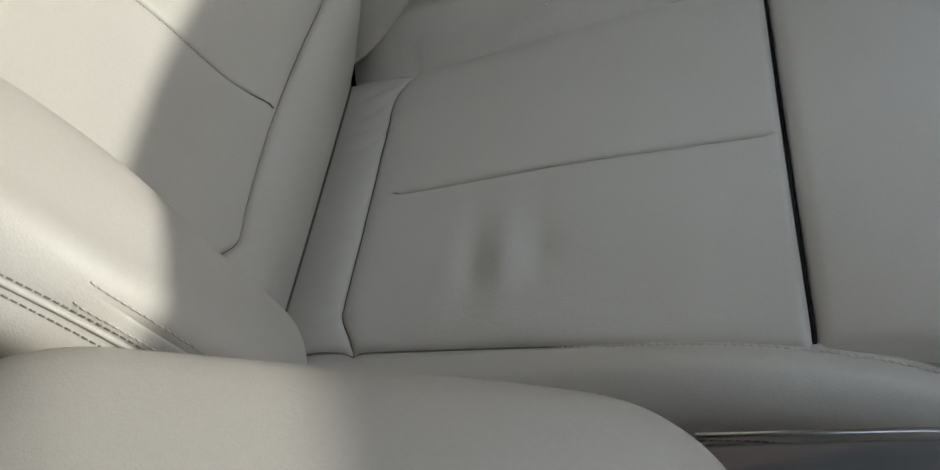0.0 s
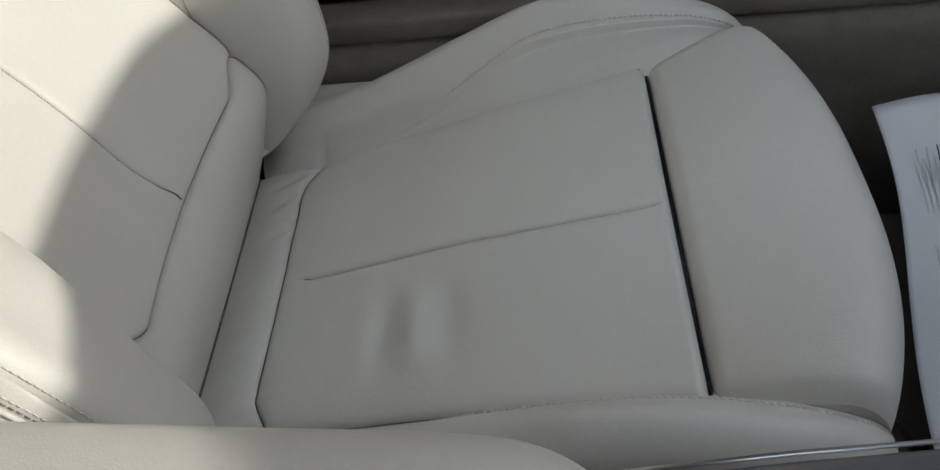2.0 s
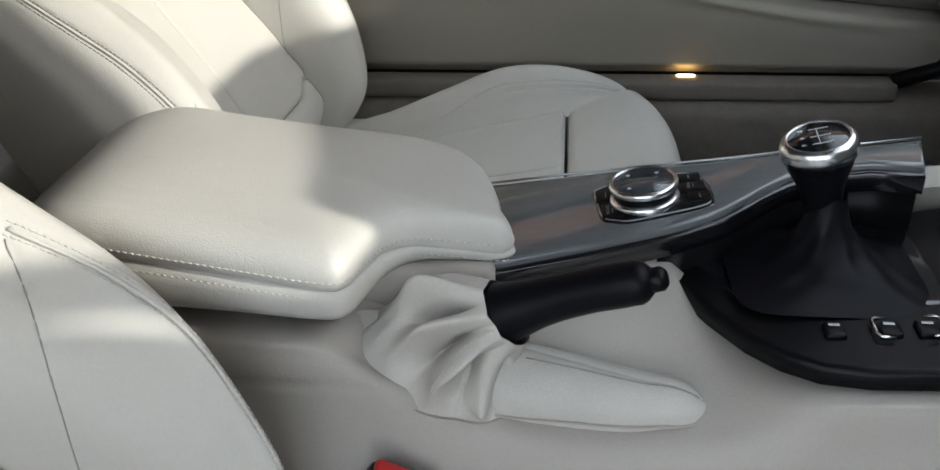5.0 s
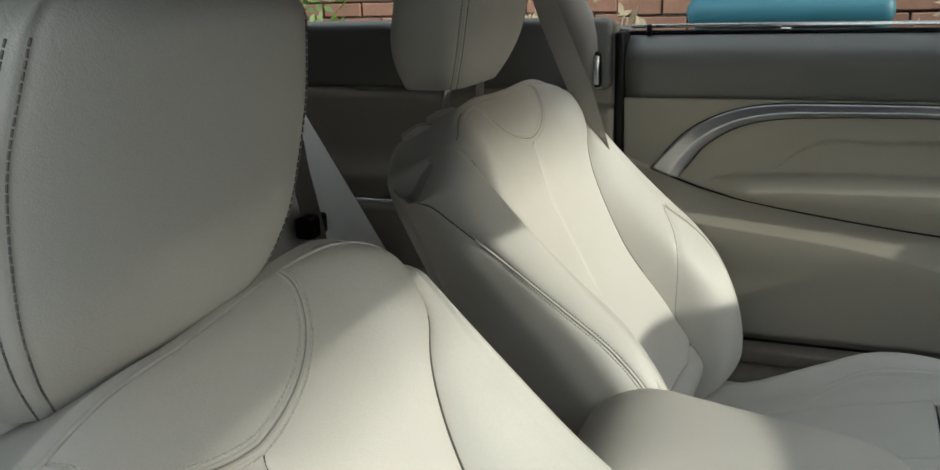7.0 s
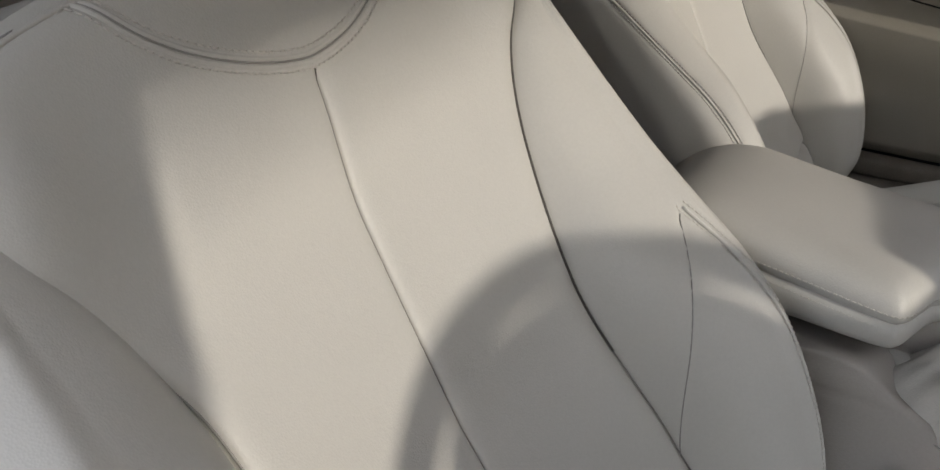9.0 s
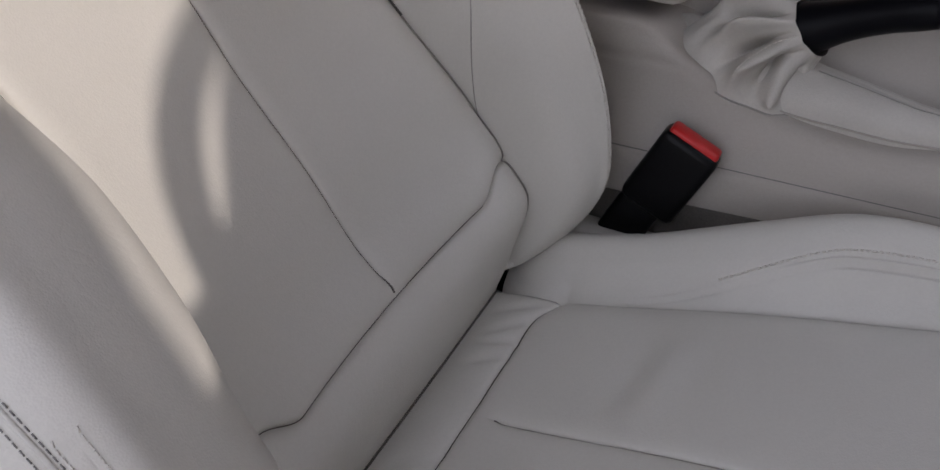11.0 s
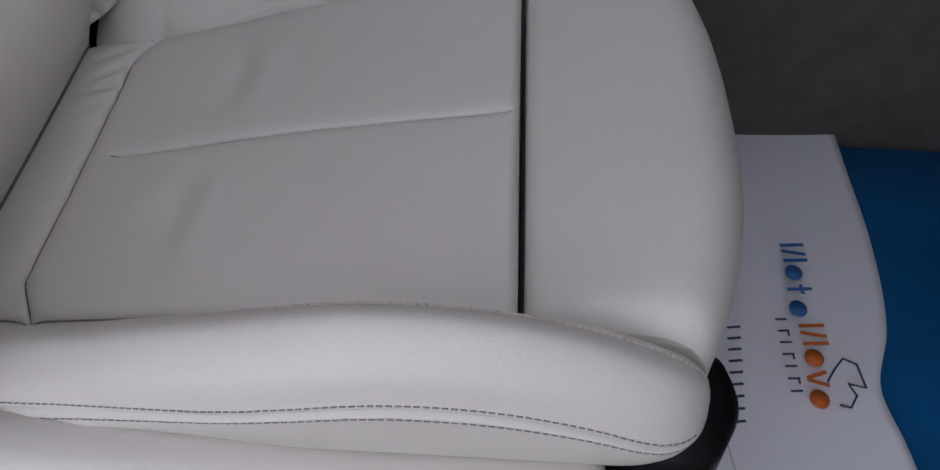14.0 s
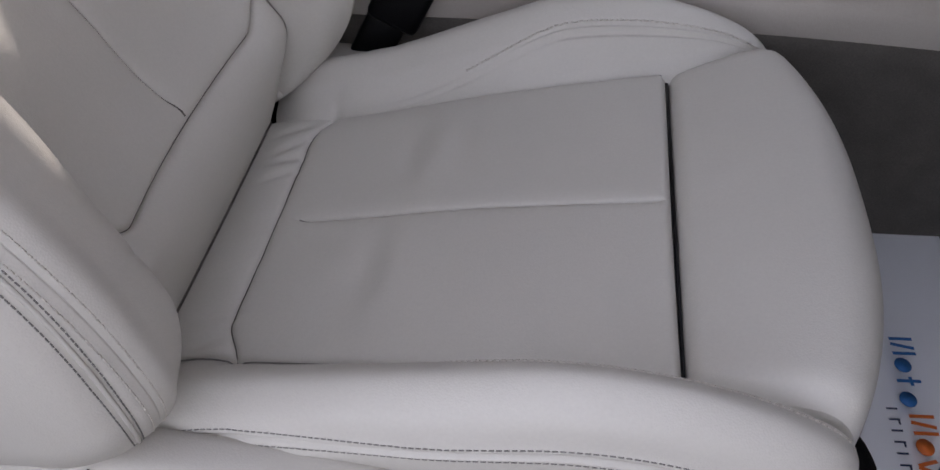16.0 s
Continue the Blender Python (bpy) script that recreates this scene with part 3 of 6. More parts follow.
            lowf = np.sqrt(np.clip(1 - np.clip((0.064 - sf) / 0.05, 0, 1) ** 2.2, 0, 1))
            ybf = curve(sf, *YB)
            x, y, z = lay(sf, ybf + (yf[:, 0] - ybf) * (0.55 + 0.45 * lowf) + 0.0012, -0.01 + (df[:, 0] + 0.01) * (0.45 + 0.55 * lowf))
            part("piping" if mat is LEATHER else "seam", *tube(list(zip(x, sgn * y, z)), r, 6), mat, bol)
    # stitched double row round the shoulder patch, and the piped edge over the top
    arc = np.linspace(-1.62, 1.62, 140)
    for off in (-0.0058, 0.0058):
        yy, ss = patch_line(arc, off)
        ss = np.minimum(ss, shoulder(yy) - 0.006)
        x, y, z = lay(ss, yy, back_depth(ss, yy) + 0.0003)
        part("stitching", *stitches(list(zip(x, y, z)), 0.0042, 0.0030, 0.0006), THREAD, seat)
    # two leather ridges, and a darker tube colouring in the shade between them
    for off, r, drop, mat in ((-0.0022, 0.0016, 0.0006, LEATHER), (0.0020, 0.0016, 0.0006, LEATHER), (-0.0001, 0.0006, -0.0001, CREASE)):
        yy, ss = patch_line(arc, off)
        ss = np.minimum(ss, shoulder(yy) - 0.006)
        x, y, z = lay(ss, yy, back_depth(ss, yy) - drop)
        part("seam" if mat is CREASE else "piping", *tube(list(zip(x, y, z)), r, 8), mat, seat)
    # one piped edge runs along the crest from shoulder to shoulder
    yy = np.linspace(-0.207, 0.207, 160)
    rise = shoulder(yy) - 0.004
    x, y, z = lay(rise, yy, back_depth(rise, yy) + 0.0006)
    part("piping", *tube(list(zip(x, y, z)), list(0.0015 * np.sqrt(np.clip(1.02 - np.abs(yy / 0.207) ** 8, 0, 1))), 8), LEATHER, seat)
    # darker tube puts shade behind the piping
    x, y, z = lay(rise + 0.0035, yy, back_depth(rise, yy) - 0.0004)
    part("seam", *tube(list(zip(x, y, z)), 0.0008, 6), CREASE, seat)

    # thin dark tubes colour in the shade that lies in the seams
    def seam(pts, r=0.0009, mat=SEAM_SHADE):
        part("seam", *tube(pts, r, 5), mat, seat)

    t = np.linspace(0, 1, 60)
    xx = 0.206 + 0.258 * t
    seam([(x, 0, float(cushion_surface(np.array(x), np.array(0.0), dents)) + 0.0004) for x in xx], 0.0006)
    yy = np.linspace(-0.139, 0.139, 60)
    seam([(float(rear_seam(y)), y, float(cushion_surface(rear_seam(y), np.array(y), dents)) + 0.0006) for y in yy], 0.0008)
    yy = np.linspace(-0.148, 0.148, 60)
    sb = np.linspace(-0.03, 0.05, 400)
    bight = []
    for y in yy:
        bx, _, bz = lay(sb, np.full_like(sb, y), back_depth(sb, np.full_like(sb, y)))
        k = int(np.argmax(bz > cushion_surface(bx, np.full_like(sb, y), []) + 0.0005))
        bight.append((float(bx[k]) + 0.0006, y, float(bz[k]) + 0.0008))
    # this one darkens the fold between cushion and backrest, where shade falls
    seam(bight, 0.0013)
    ss = np.linspace(0.096, 0.488, 80)
    seam(list(zip(*lay(ss, 0 * ss, back_depth(ss, 0 * ss) + 0.0004))), 0.0007)
    yy = np.linspace(-0.150, 0.150, 80)
    seam(list(zip(*lay(hook_seam(yy), yy, back_depth(hook_seam(yy), yy) + 0.0004))), 0.0006)
    for sgn in (-1, 1):
        xx = np.linspace(0.13, 0.478, 60)
        # grey tube puts shade into the cushion's side seam
        seam([(x, sgn * float(seam_half(x)), float(cushion_surface(np.array(x), seam_half(x), [])) + 0.0020) for x in xx], 0.0006, THREAD_AND_SHADE)
        # tubes of darker colour draw the shade along the wing seams
        for s0, s1, r, mat in ((0.0, 0.24, 0.0005, CREASE), (0.24, 0.47, 0.0010 if sgn > 0 else 0.0007, SEAM_SHADE if sgn > 0 else CREASE), (0.47, 0.505, 0.0006, CREASE)):
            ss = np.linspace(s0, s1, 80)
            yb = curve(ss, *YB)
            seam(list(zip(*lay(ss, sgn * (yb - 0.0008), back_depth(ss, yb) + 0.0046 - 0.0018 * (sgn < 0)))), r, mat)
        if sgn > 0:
            # the wing's crease gets its shade from a darker tube as well
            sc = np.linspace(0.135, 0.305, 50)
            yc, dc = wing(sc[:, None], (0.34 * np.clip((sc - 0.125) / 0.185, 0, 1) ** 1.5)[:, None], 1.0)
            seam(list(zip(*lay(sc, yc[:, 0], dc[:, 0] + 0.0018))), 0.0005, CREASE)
            se = np.linspace(0.07, 0.308, 60)
            ye, de = wing(se[:, None], (0.347 + 0.11 * np.clip((0.312 - se) / 0.11, 0, 1))[:, None], 1.0)
            part("piping", *tube(list(zip(*lay(se, ye[:, 0], de[:, 0] + 0.0004))), 0.0014, 6), LEATHER, seat)
    # rear shell of the backrest
    Sg, V = np.meshgrid(np.linspace(-0.06, 0.52, 30), np.linspace(-1, 1, 31), indexing="ij")
    Y = V * curve(Sg, [-0.06, 0.1, 0.35, 0.45, 0.52], [0.19, 0.215, 0.195, 0.15, 0.09])
    D = -0.048 - 0.05 * (1 - np.abs(V) ** 3) * step(-0.06, 0.05, Sg) * (1 - step(0.46, 0.56, Sg))
    x, y, z = 0.139 + Sg * ux + D * nx, Y, 0.274 + Sg * uz + D * nz
    part("back_panel", *padded(x, y, z, (0.03 * nx, 0, 0.03 * nz)), PALE_PLASTIC, seat, "beige plastic rear shell")
    # thick top behind the face: over one shoulder, along the crest and down the other side
    run = np.linspace(-1, 1, 121)
    py = np.sign(run) * curve(np.abs(run), [0, 0.35, 0.55, 0.68, 0.80, 1.0], [0, 0.118, 0.178, 0.206, 0.220, 0.227])
    down = curve(np.abs(run), [0, 0.62, 0.75, 1.0], [0, 0, 0.006, 0.135])
    I, V = np.meshgrid(np.arange(121), np.linspace(0, 1, 24), indexing="ij")
    inset = 0.0016 - 0.0012 * np.sin(np.pi / 2 * np.clip(V * 3, 0, 1)) + 0.040 * np.clip((V - 0.55) / 0.45, 0, 1) ** 2.2
    Y = py[I] * (1 - inset / 0.22)
    St = shoulder(py[I]) + lean * lean_by(py[I]) * (1 - 0.85 * step(0.0, 0.45, V)) - down[I] - inset
    D = 0.046 - 0.113 * np.sin(V * np.pi / 2)
    part("top_panel", *padded(0.139 + St * ux + D * nx, Y, 0.274 + St * uz + D * nz, (-0.02 * ux, 0, -0.02 * uz)), LEATHER, seat, "pale leather top and shoulders of the backrest behind the piping")
    for sgn in (-1, 1):
        plate = rounded([(-0.020, -0.030), (-0.020, 0.030), (0.018, 0.026), (0.018, -0.036)], 6, 0.3)
        yp = sgn * 0.142
        sp = float(shoulder(np.array(yp), 0.15 * lean)) - 0.0010
        tilt = Matrix(((nx, 0, ux, 0.139 + sp * ux - 0.014 * nx), (0, 1, 0, yp), (nz, 0, uz, 0.274 + sp * uz - 0.014 * nz), (0, 0, 0, 1))) @ Matrix.Rotation(-math.atan(float(shoulder(np.array(yp - 0.02)) - shoulder(np.array(yp + 0.02))) / 0.04) * -1, 4, "X")
        cover = part("shoulder_cover", *moved(slab([(x, y) for x, y in plate], 0.0035, 0.008, 0.0018), tilt), PALE_PLASTIC, seat, "smooth beige plastic cover on the shoulder")
        part("cover_joint", *moved(tube([(x * 1.05, y * 1.04, 0.0002) for x, y in plate], 0.0007, 5, True), tilt), CREASE, cover)
    # head restraint: pillow with two vertical welts, on two chromed posts
    hx, hz = float(0.139 + 0.600 * ux + 0.012 * nx) + headrest_ahead, float(0.274 + 0.600 * uz + 0.012 * nz) - 0.022 + headrest_up
    sc = float(shoulder(np.array(-0.068), 0.15 * lean)) - 0.003
    cx0, cz0 = 0.139 + sc * ux - 0.022 * nx, 0.274 + sc * uz - 0.022 * nz
    A, B = np.meshgrid(np.linspace(0, 2 * np.pi, 96, endpoint=False), np.linspace(-1, 1, 49), indexing="ij")
    ca, sa = np.cos(A), np.sin(A)
    e = 0.44
    cx, cy = np.sign(ca) * np.abs(ca) ** e, np.sign(sa) * np.abs(sa) ** e
    cap = np.clip((np.abs(B) - 0.72) / 0.28, 0, 1)
    low = np.clip((-B - 0.25) / 0.75, 0, 1)
    shrink = np.where(B > 0, np.sqrt(np.clip(1 - cap**2.2, 0, 1)), 1 - 0.44 * low**2.1)
    width = 0.133 - 0.016 * step(0.2, 1, B) - 0.012 * step(0.2, -1.0, B)
    Y = cy * width * (0.35 + 0.65 * shrink)
    seamline = 0.885 * width * (0.35 + 0.65 * shrink)
    front = cx * 0.056 * (0.25 + 0.75 * shrink) * (1 + 0.12 * (1 - np.clip(Y / 0.13, -1, 1) ** 2) * (cx > 0))
    front = front + (groove(np.abs(np.abs(Y) - seamline + 0.0018) - 0.0038, 0.0016, 0.0018) + 0.0014 * np.exp(-((np.abs(Y) - seamline + 0.0018) / 0.0025) ** 2)) * (cx > 0.2)
    Z = B * 0.105
    X = front + 0.023 * Z / 0.105
    hr = part("headrest", *joined(grid(X + hx - 0.008, Y, Z + hz + 0.095, loop_u=True, flip=False)), LEATHER, seat, "padded leather headrest with double-stitched welts")
    v0 = [(X[i, 0] + hx - 0.008, Y[i, 0], Z[i, 0] + hz + 0.095) for i in range(96)]
    part("headrest_base", v0, [tuple(range(95, -1, -1))], LEATHER, hr, smooth=False)
    for sgn in (-1, 1):
        for off in (-0.0055, 0.0020):
            line = []
            for j in range(0, 44):
                half = slice(0, 24) if sgn > 0 else slice(72, 96)
                yy, xx = np.abs(Y[half, j]), X[half, j]
                o = np.argsort(yy)
                target = seamline[0, j] + off
                line.append((float(np.interp(target, yy[o], xx[o])) + hx - 0.008 + 0.0006, sgn * target, Z[0, j] + hz + 0.095))
            part("stitching", *stitches(line, 0.0046, 0.0036, 0.0006), THREAD_AND_SHADE, hr)
        welt = [((p[0]) + 0.0008, p[1] - sgn * 0.0006, p[2]) for p in line]
        part("piping", *tube([(p[0], p[1] - sgn * 0.0032, p[2]) for p in welt], 0.0013, 6), LEATHER, hr)
        post = part("headrest_post", *tube([(cx0, sgn * 0.060, cz0 - 0.01), (hx - 0.008, sgn * 0.060, hz + 0.03)], 0.006, 12), CHROME, seat, "chromed post")
        part("post_collar", *lathe([(0.006, 0), (0.022, 0.0), (0.024, 0.006), (0.020, 0.012), (0.008, 0.014)], 24, Matrix.Translation((cx0, sgn * 0.060, cz0)) @ Matrix.Rotation(-rho * 0.8, 4, "Y") @ Matrix.Diagonal((0.85, 1.15, 1.1, 1))), PALE_PLASTIC, seat)
    # side shields, rails and front bracket
    for sgn in (-1, 1):
        sh = part("side_shield", *boxed(0.50, 0.040, 0.148, 0.012, 3, at=(0.280, sgn * 0.224, 0.236)), PALE_PLASTIC, seat, "beige plastic side shield with dark switches")
        part("parting_line", *boxed(0.0012, 0.003, 0.14, 0, at=(0.150, sgn * 0.2435, 0.238)), BLACK, sh)
        for a, b in ((0.09, 0.05), (0.26, 0.10), (0.40, 0.09)):
            part("switch_slot", *boxed(b, 0.012, 0.022, 0.004, at=(a, sgn * 0.240, 0.282)), BLACK, sh)
        part("seat_rail", *boxed(0.50, 0.04, 0.05, 0.006, at=(0.28, sgn * 0.18, 0.125)), BLACK, seat, "dark metal seat rail")
        part("front_bracket", *slab(rounded([(0.535, sgn * 0.150), (0.594, sgn * 0.150), (0.603, sgn * 0.185), (0.583, sgn * 0.222), (0.535, sgn * 0.222)], 5), 0.320, 0.075, 0.010), BLACK, seat, "black plastic bracket below the bolster")
    part("seat_base", *boxed(0.46, 0.42, 0.07, 0.01, at=(0.30, 0, 0.215)), DARK_TRIM, seat)
    return seat


driver = car_seat((0, -0.385, 0), 31.7, [(0.302, 0.07, 0.010, 0.030, 0.0034), (0.280, 0.065, 0.011, 0.034, -0.0036), (0.325, 0.075, 0.010, 0.03, -0.0024), (0.292, -0.06, 0.010, 0.032, 0.0034), (0.270, -0.065, 0.011, 0.036, -0.0036), (0.245, -0.05, 0.02, 0.02, 0.002), (0.50, -0.04, 0.012, 0.03, -0.002)],
                  "pale oyster leather driver's seat with welted bolsters", 0.020, 0.004, 1.0)
passenger = car_seat((-0.122, 0.385, 0.02), 28.3, [(0.300, -0.075, 0.010, 0.028, 0.0062), (0.276, -0.075, 0.010, 0.032, -0.0058), (0.324, -0.07, 0.011, 0.028, -0.0050), (0.350, -0.05, 0.02, 0.03, 0.0016)],
                     "pale oyster leather passenger seat, dented cushion, beside the console", 0.004, 0.030)

# ---- floor, sills, roof: the shell of the car ----
FLOOR_Z = 0.10
floor = part("floor", *boxed(2.4, 1.42, 0.03, 0.004, at=(-0.05, 0.0, FLOOR_Z - 0.015)), CARPET)
tagged(floor, "taupe carpet of the car's floor", "floor", kind="structure")
for sgn in (-1, 1):
    prof = [(0.640, 0.10), (0.641, 0.22), (0.644, 0.310), (0.652, 0.338), (0.676, 0.354), (0.74, 0.350), (0.79, 0.28), (0.80, -0.12)]
    k = np.linspace(0, len(prof) - 1, 40)
    yy, zz = curve(k, range(len(prof)), [p[0] for p in prof]), curve(k, range(len(prof)), [p[1] for p in prof])
    if sgn < 0:
        zz = np.where(zz > 0.1, 0.1 + (zz - 0.1) * 0.45, zz)
    X, I = np.meshgrid(np.linspace(-0.9, 0.95, 24), np.arange(40), indexing="ij")
    sill = part("door_sill", *grid(X, sgn * yy[I], zz[I], flip=sgn < 0), CARPET)
    tagged(sill, "taupe carpeted door sill", "sill", kind="structure")
for sgn in (1,):
    pl = part("sill_plate", *boxed(0.95, 0.042, 0.026, 0.006, 3, at=(0.33, sgn * 0.674, 0.3615)), CARPET)
    tagged(pl, "beige plastic sill strip below the door", "trim", kind="structure")

# roof, pillars and windscreen frame
roof_y = np.linspace(-0.65, 0.65, 25)
RX, RY = np.meshgrid(np.linspace(-1.13, 0.42, 30), roof_y, indexing="ij")
RZ = 1.16 - 0.05 * (RY / 0.62) ** 4 - 0.10 * ((RX + 0.15) / 0.8) ** 2
skin = part("roof_skin", *padded(RX, RY, RZ + 0.034, (0, 0, -0.006)), BODY_PAINT)
tagged(skin, "dark metallic roof of the car", "car roof", kind="structure")
roof = part("ceiling", *joined(grid(RX, RY, RZ, flip=True), grid(RX, RY, RZ + 0.024)), CEILING_CLOTH)
tagged(roof, "dark grey headlining of the car's roof", "ceiling", kind="structure")


def pillar(name, pts, r, mat, label):
    ob = part(name, *tube(pts, r, 10), mat)
    tagged(ob, label, "pillar", kind="structure")
    return ob


for sgn in (-1, 1):
    pillar("windscreen_pillar", [(0.38, sgn * 0.595, 1.09), (0.62, sgn * 0.648, 0.98), (0.90, sgn * 0.76, 0.82), (1.05, sgn * 0.79, 0.70)], [0.048, 0.066, 0.092, 0.105] if sgn < 0 else [0.06, 0.10, 0.14, 0.14], HEADLINER, "pale windscreen pillar")
    pillar("rear_pillar", [(-0.90, sgn * 0.60, 1.05), (-1.05, sgn * 0.64, 0.86), (-1.15, sgn * 0.66, 0.6)], 0.07, HEADLINER, "pale rear roof pillar")
    pillar("roof_rail", [(0.38, sgn * 0.60, 1.10), (0.0, sgn * 0.615, 1.12), (-0.5, sgn * 0.61, 1.11), (-0.92, sgn * 0.60, 1.05)], 0.028, HEADLINER, "pale roof rail above the side windows")
hdr = part("windscreen_header", *boxed(0.08, 1.2, 0.16, 0.03, 3, at=(0.41, 0, 1.085)), HEADLINER)
tagged(hdr, "pale trim above the windscreen", "trim", kind="structure")
# windscreen, bowed, and an unseen dark band added along its top to shade the seats; its points thin out downwards
def screen_z(x):
    w = x - 0.42
    return 1.06 - 0.20 * w - 0.28 * w * w


GX, GU = np.meshgrid(np.linspace(0.42, 1.13, 24), np.linspace(-1, 1, 25), indexing="ij")
GY = GU * (0.57 + 0.20 * (GX - 0.42))
screen = part("windscreen", *padded(GX, GY, screen_z(GX), (0, 0, -0.005)), SCREEN_GLASS)
tagged(screen, "raked tinted windscreen of the car", "windscreen", kind="structure")
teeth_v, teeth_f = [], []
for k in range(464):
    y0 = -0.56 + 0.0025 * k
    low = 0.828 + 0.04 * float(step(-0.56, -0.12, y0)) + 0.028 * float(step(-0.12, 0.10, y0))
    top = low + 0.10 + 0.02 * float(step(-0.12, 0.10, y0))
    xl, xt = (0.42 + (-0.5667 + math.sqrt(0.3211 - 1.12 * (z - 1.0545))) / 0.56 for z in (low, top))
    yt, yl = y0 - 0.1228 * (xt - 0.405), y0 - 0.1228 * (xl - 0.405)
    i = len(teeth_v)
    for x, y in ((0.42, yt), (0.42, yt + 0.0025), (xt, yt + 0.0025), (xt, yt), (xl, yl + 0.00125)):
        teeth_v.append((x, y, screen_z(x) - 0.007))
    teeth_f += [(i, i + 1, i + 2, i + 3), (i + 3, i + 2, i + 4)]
shade_teeth = part("shade_band", teeth_v, teeth_f, BLACK, smooth=False)
tagged(shade_teeth, "unseen toothed dark band added to shade the seats", "shade band", kind="structure")
# rear wall reaches the roof, past the rear window's place, to shut out light
bulk = part("wall_rear", *boxed(0.04, 1.40, 1.05, 0.01, at=(-1.13, 0, 0.58)), CARPET)
tagged(bulk, "carpeted rear wall of the cabin", "wall", kind="structure")
fire = part("wall_front", *boxed(0.04, 1.42, 0.56, 0.01, at=(1.14, 0, 0.38)), CARPET)
tagged(fire, "carpeted bulkhead in front of the footwells", "wall", kind="structure")


HX, HY = np.meshgrid(np.linspace(1.15, 2.62, 40), np.linspace(-0.87, 0.87, 41), indexing="ij")
HY = HY * (1 - 0.14 * step(1.9, 2.62, HX) ** 2)
HZ = 0.715 - 0.15 * ((HX - 1.15) / 1.47) ** 2.2 - 0.10 * (np.abs(HY) / 0.87) ** 7 - 0.16 * step(2.48, 2.62, HX) ** 2 + groove(np.abs(HY) - 0.72 + 0.05 * (HX - 1.15), 0.008, 0.006)
bonnet = part("bonnet", *padded(HX, HY, HZ, (0, 0, -0.78)), BODY_PAINT)
tagged(bonnet, "dark metallic bonnet and front wings", "car body", kind="structure")


def dashboard():
    prof = [(0.86, 0.42), (0.80, 0.50), (0.775, 0.60), (0.785, 0.68), (0.82, 0.735), (0.90, 0.76), (1.0, 0.755), (1.12, 0.72), (1.13, 0.45), (1.0, 0.40)]
    k = np.linspace(0, len(prof), 60, endpoint=False)
    pp = prof + [prof[0]]
    xx, zz = curve(k, range(len(pp)), [p[0] for p in pp]), curve(k, range(len(pp)), [p[1] for p in pp])
    Yg, I = np.meshgrid(np.linspace(-0.69, 0.69, 111), np.arange(60), indexing="ij")
    hood = (0.110 * np.exp(-(((Yg + 0.40) / 0.139) ** 4)) + 0.045 * step(-0.03, 0.07, Yg) * step(0.56, 0.36, Yg)) * step(0.66, 0.74, zz[I]) * step(1.12, 0.98, xx[I])
    v, f = grid(xx[I] + 0.03 * (Yg / 0.7) ** 2, Yg, zz[I] + hood, loop_v=True)
    f += [tuple(range(60))[::-1], tuple(range(110 * 60, 111 * 60))]
    ob = part("dashboard", v, f, DARK_TRIM)
    return tagged(ob, "dark soft-touch dashboard below the windscreen", "dashboard")


dashboard()


def central_display():
    d = part("central_display", *boxed(0.022, 0.245, 0.095, 0.010, 3), BLACK)
    d.matrix_world = pose(0.862, -0.002, 0.756, 6, 0, 0)
    part("screen", *boxed(0.002, 0.215, 0.070, 0.0008, 1, at=(-0.0115, 0, 0.004)), GLOSS_BLACK, d, "dark glossy screen")
    return tagged(d, "dark slim display standing on the dashboard", "display")


central_display()


def steering_wheel():
    w = empty("steering_wheel", (0.74, -0.392, 0.700))
    tagged(w, "black leather steering wheel with spokes", "steering wheel")
    rot = Matrix.Rotation(radians(-66), 4, "Y")
    ring = [rot @ Vector((0.178 * math.cos(a), 0.178 * math.sin(a), 0)) for a in np.linspace(0, 2 * math.pi, 64, endpoint=False)]
    part("rim", *tube(ring, 0.0165, 12, True), BLACK_LEATHER, w)
    part("hub", *lathe([(0.02, -0.05), (0.06, -0.045), (0.072, -0.01), (0.068, 0.012), (0.03, 0.022)], 32, rot), BLACK, w)
    for a in (0, 180, 90):
        d = rot @ Vector((math.cos(radians(a + 90)), math.sin(radians(a + 90)), 0))
        part("spoke", *tube([d * 0.05, d * 0.172], [0.018, 0.011], 10), ALU, w)
    part("column", *tube([rot @ Vector((0, 0, -0.02)), rot @ Vector((0, 0, -0.24))], 0.035, 14), BLACK, w)
    return w


steering_wheel()
vis = part("sun_visor", *boxed(0.014, 0.50, 0.19, 0.006, 3), HEADLINER)
vis.matrix_world = pose(0.40, -0.36, 1.003, 3.5, 12, 0)
tagged(vis, "pale fabric sun visor folded down", "sun visor")
mir = part("rear_view_mirror", *boxed(0.03, 0.21, 0.065, 0.014, 3), BLACK)
mir.matrix_world = pose(0.52, 0.003, 0.957, 0, 0, 6)
# unseen block, added to shade the passenger's shoulder above the mirror's shadow
ohc = part("overhead_shade_block", *boxed(0.16, 0.19, 0.10, 0.02, 3, at=(0.46, 0.010, 1.03)), HEADLINER)
tagged(ohc, "unseen pale block added above the mirror to cast shade", "overhead console")
part("mirror_stem", *tube([(0.0, 0, 0.02), (-0.05, 0.0, 0.09), (-0.09, 0, 0.13)], [0.014, 0.02, 0.03], 10), BLACK, mir)
tagged(mir, "black rear-view mirror on a short stem", "mirror")


# ---- centre console ----
def trim_z(x):
    return 0.49 + 0.15 * (x - 0.315)


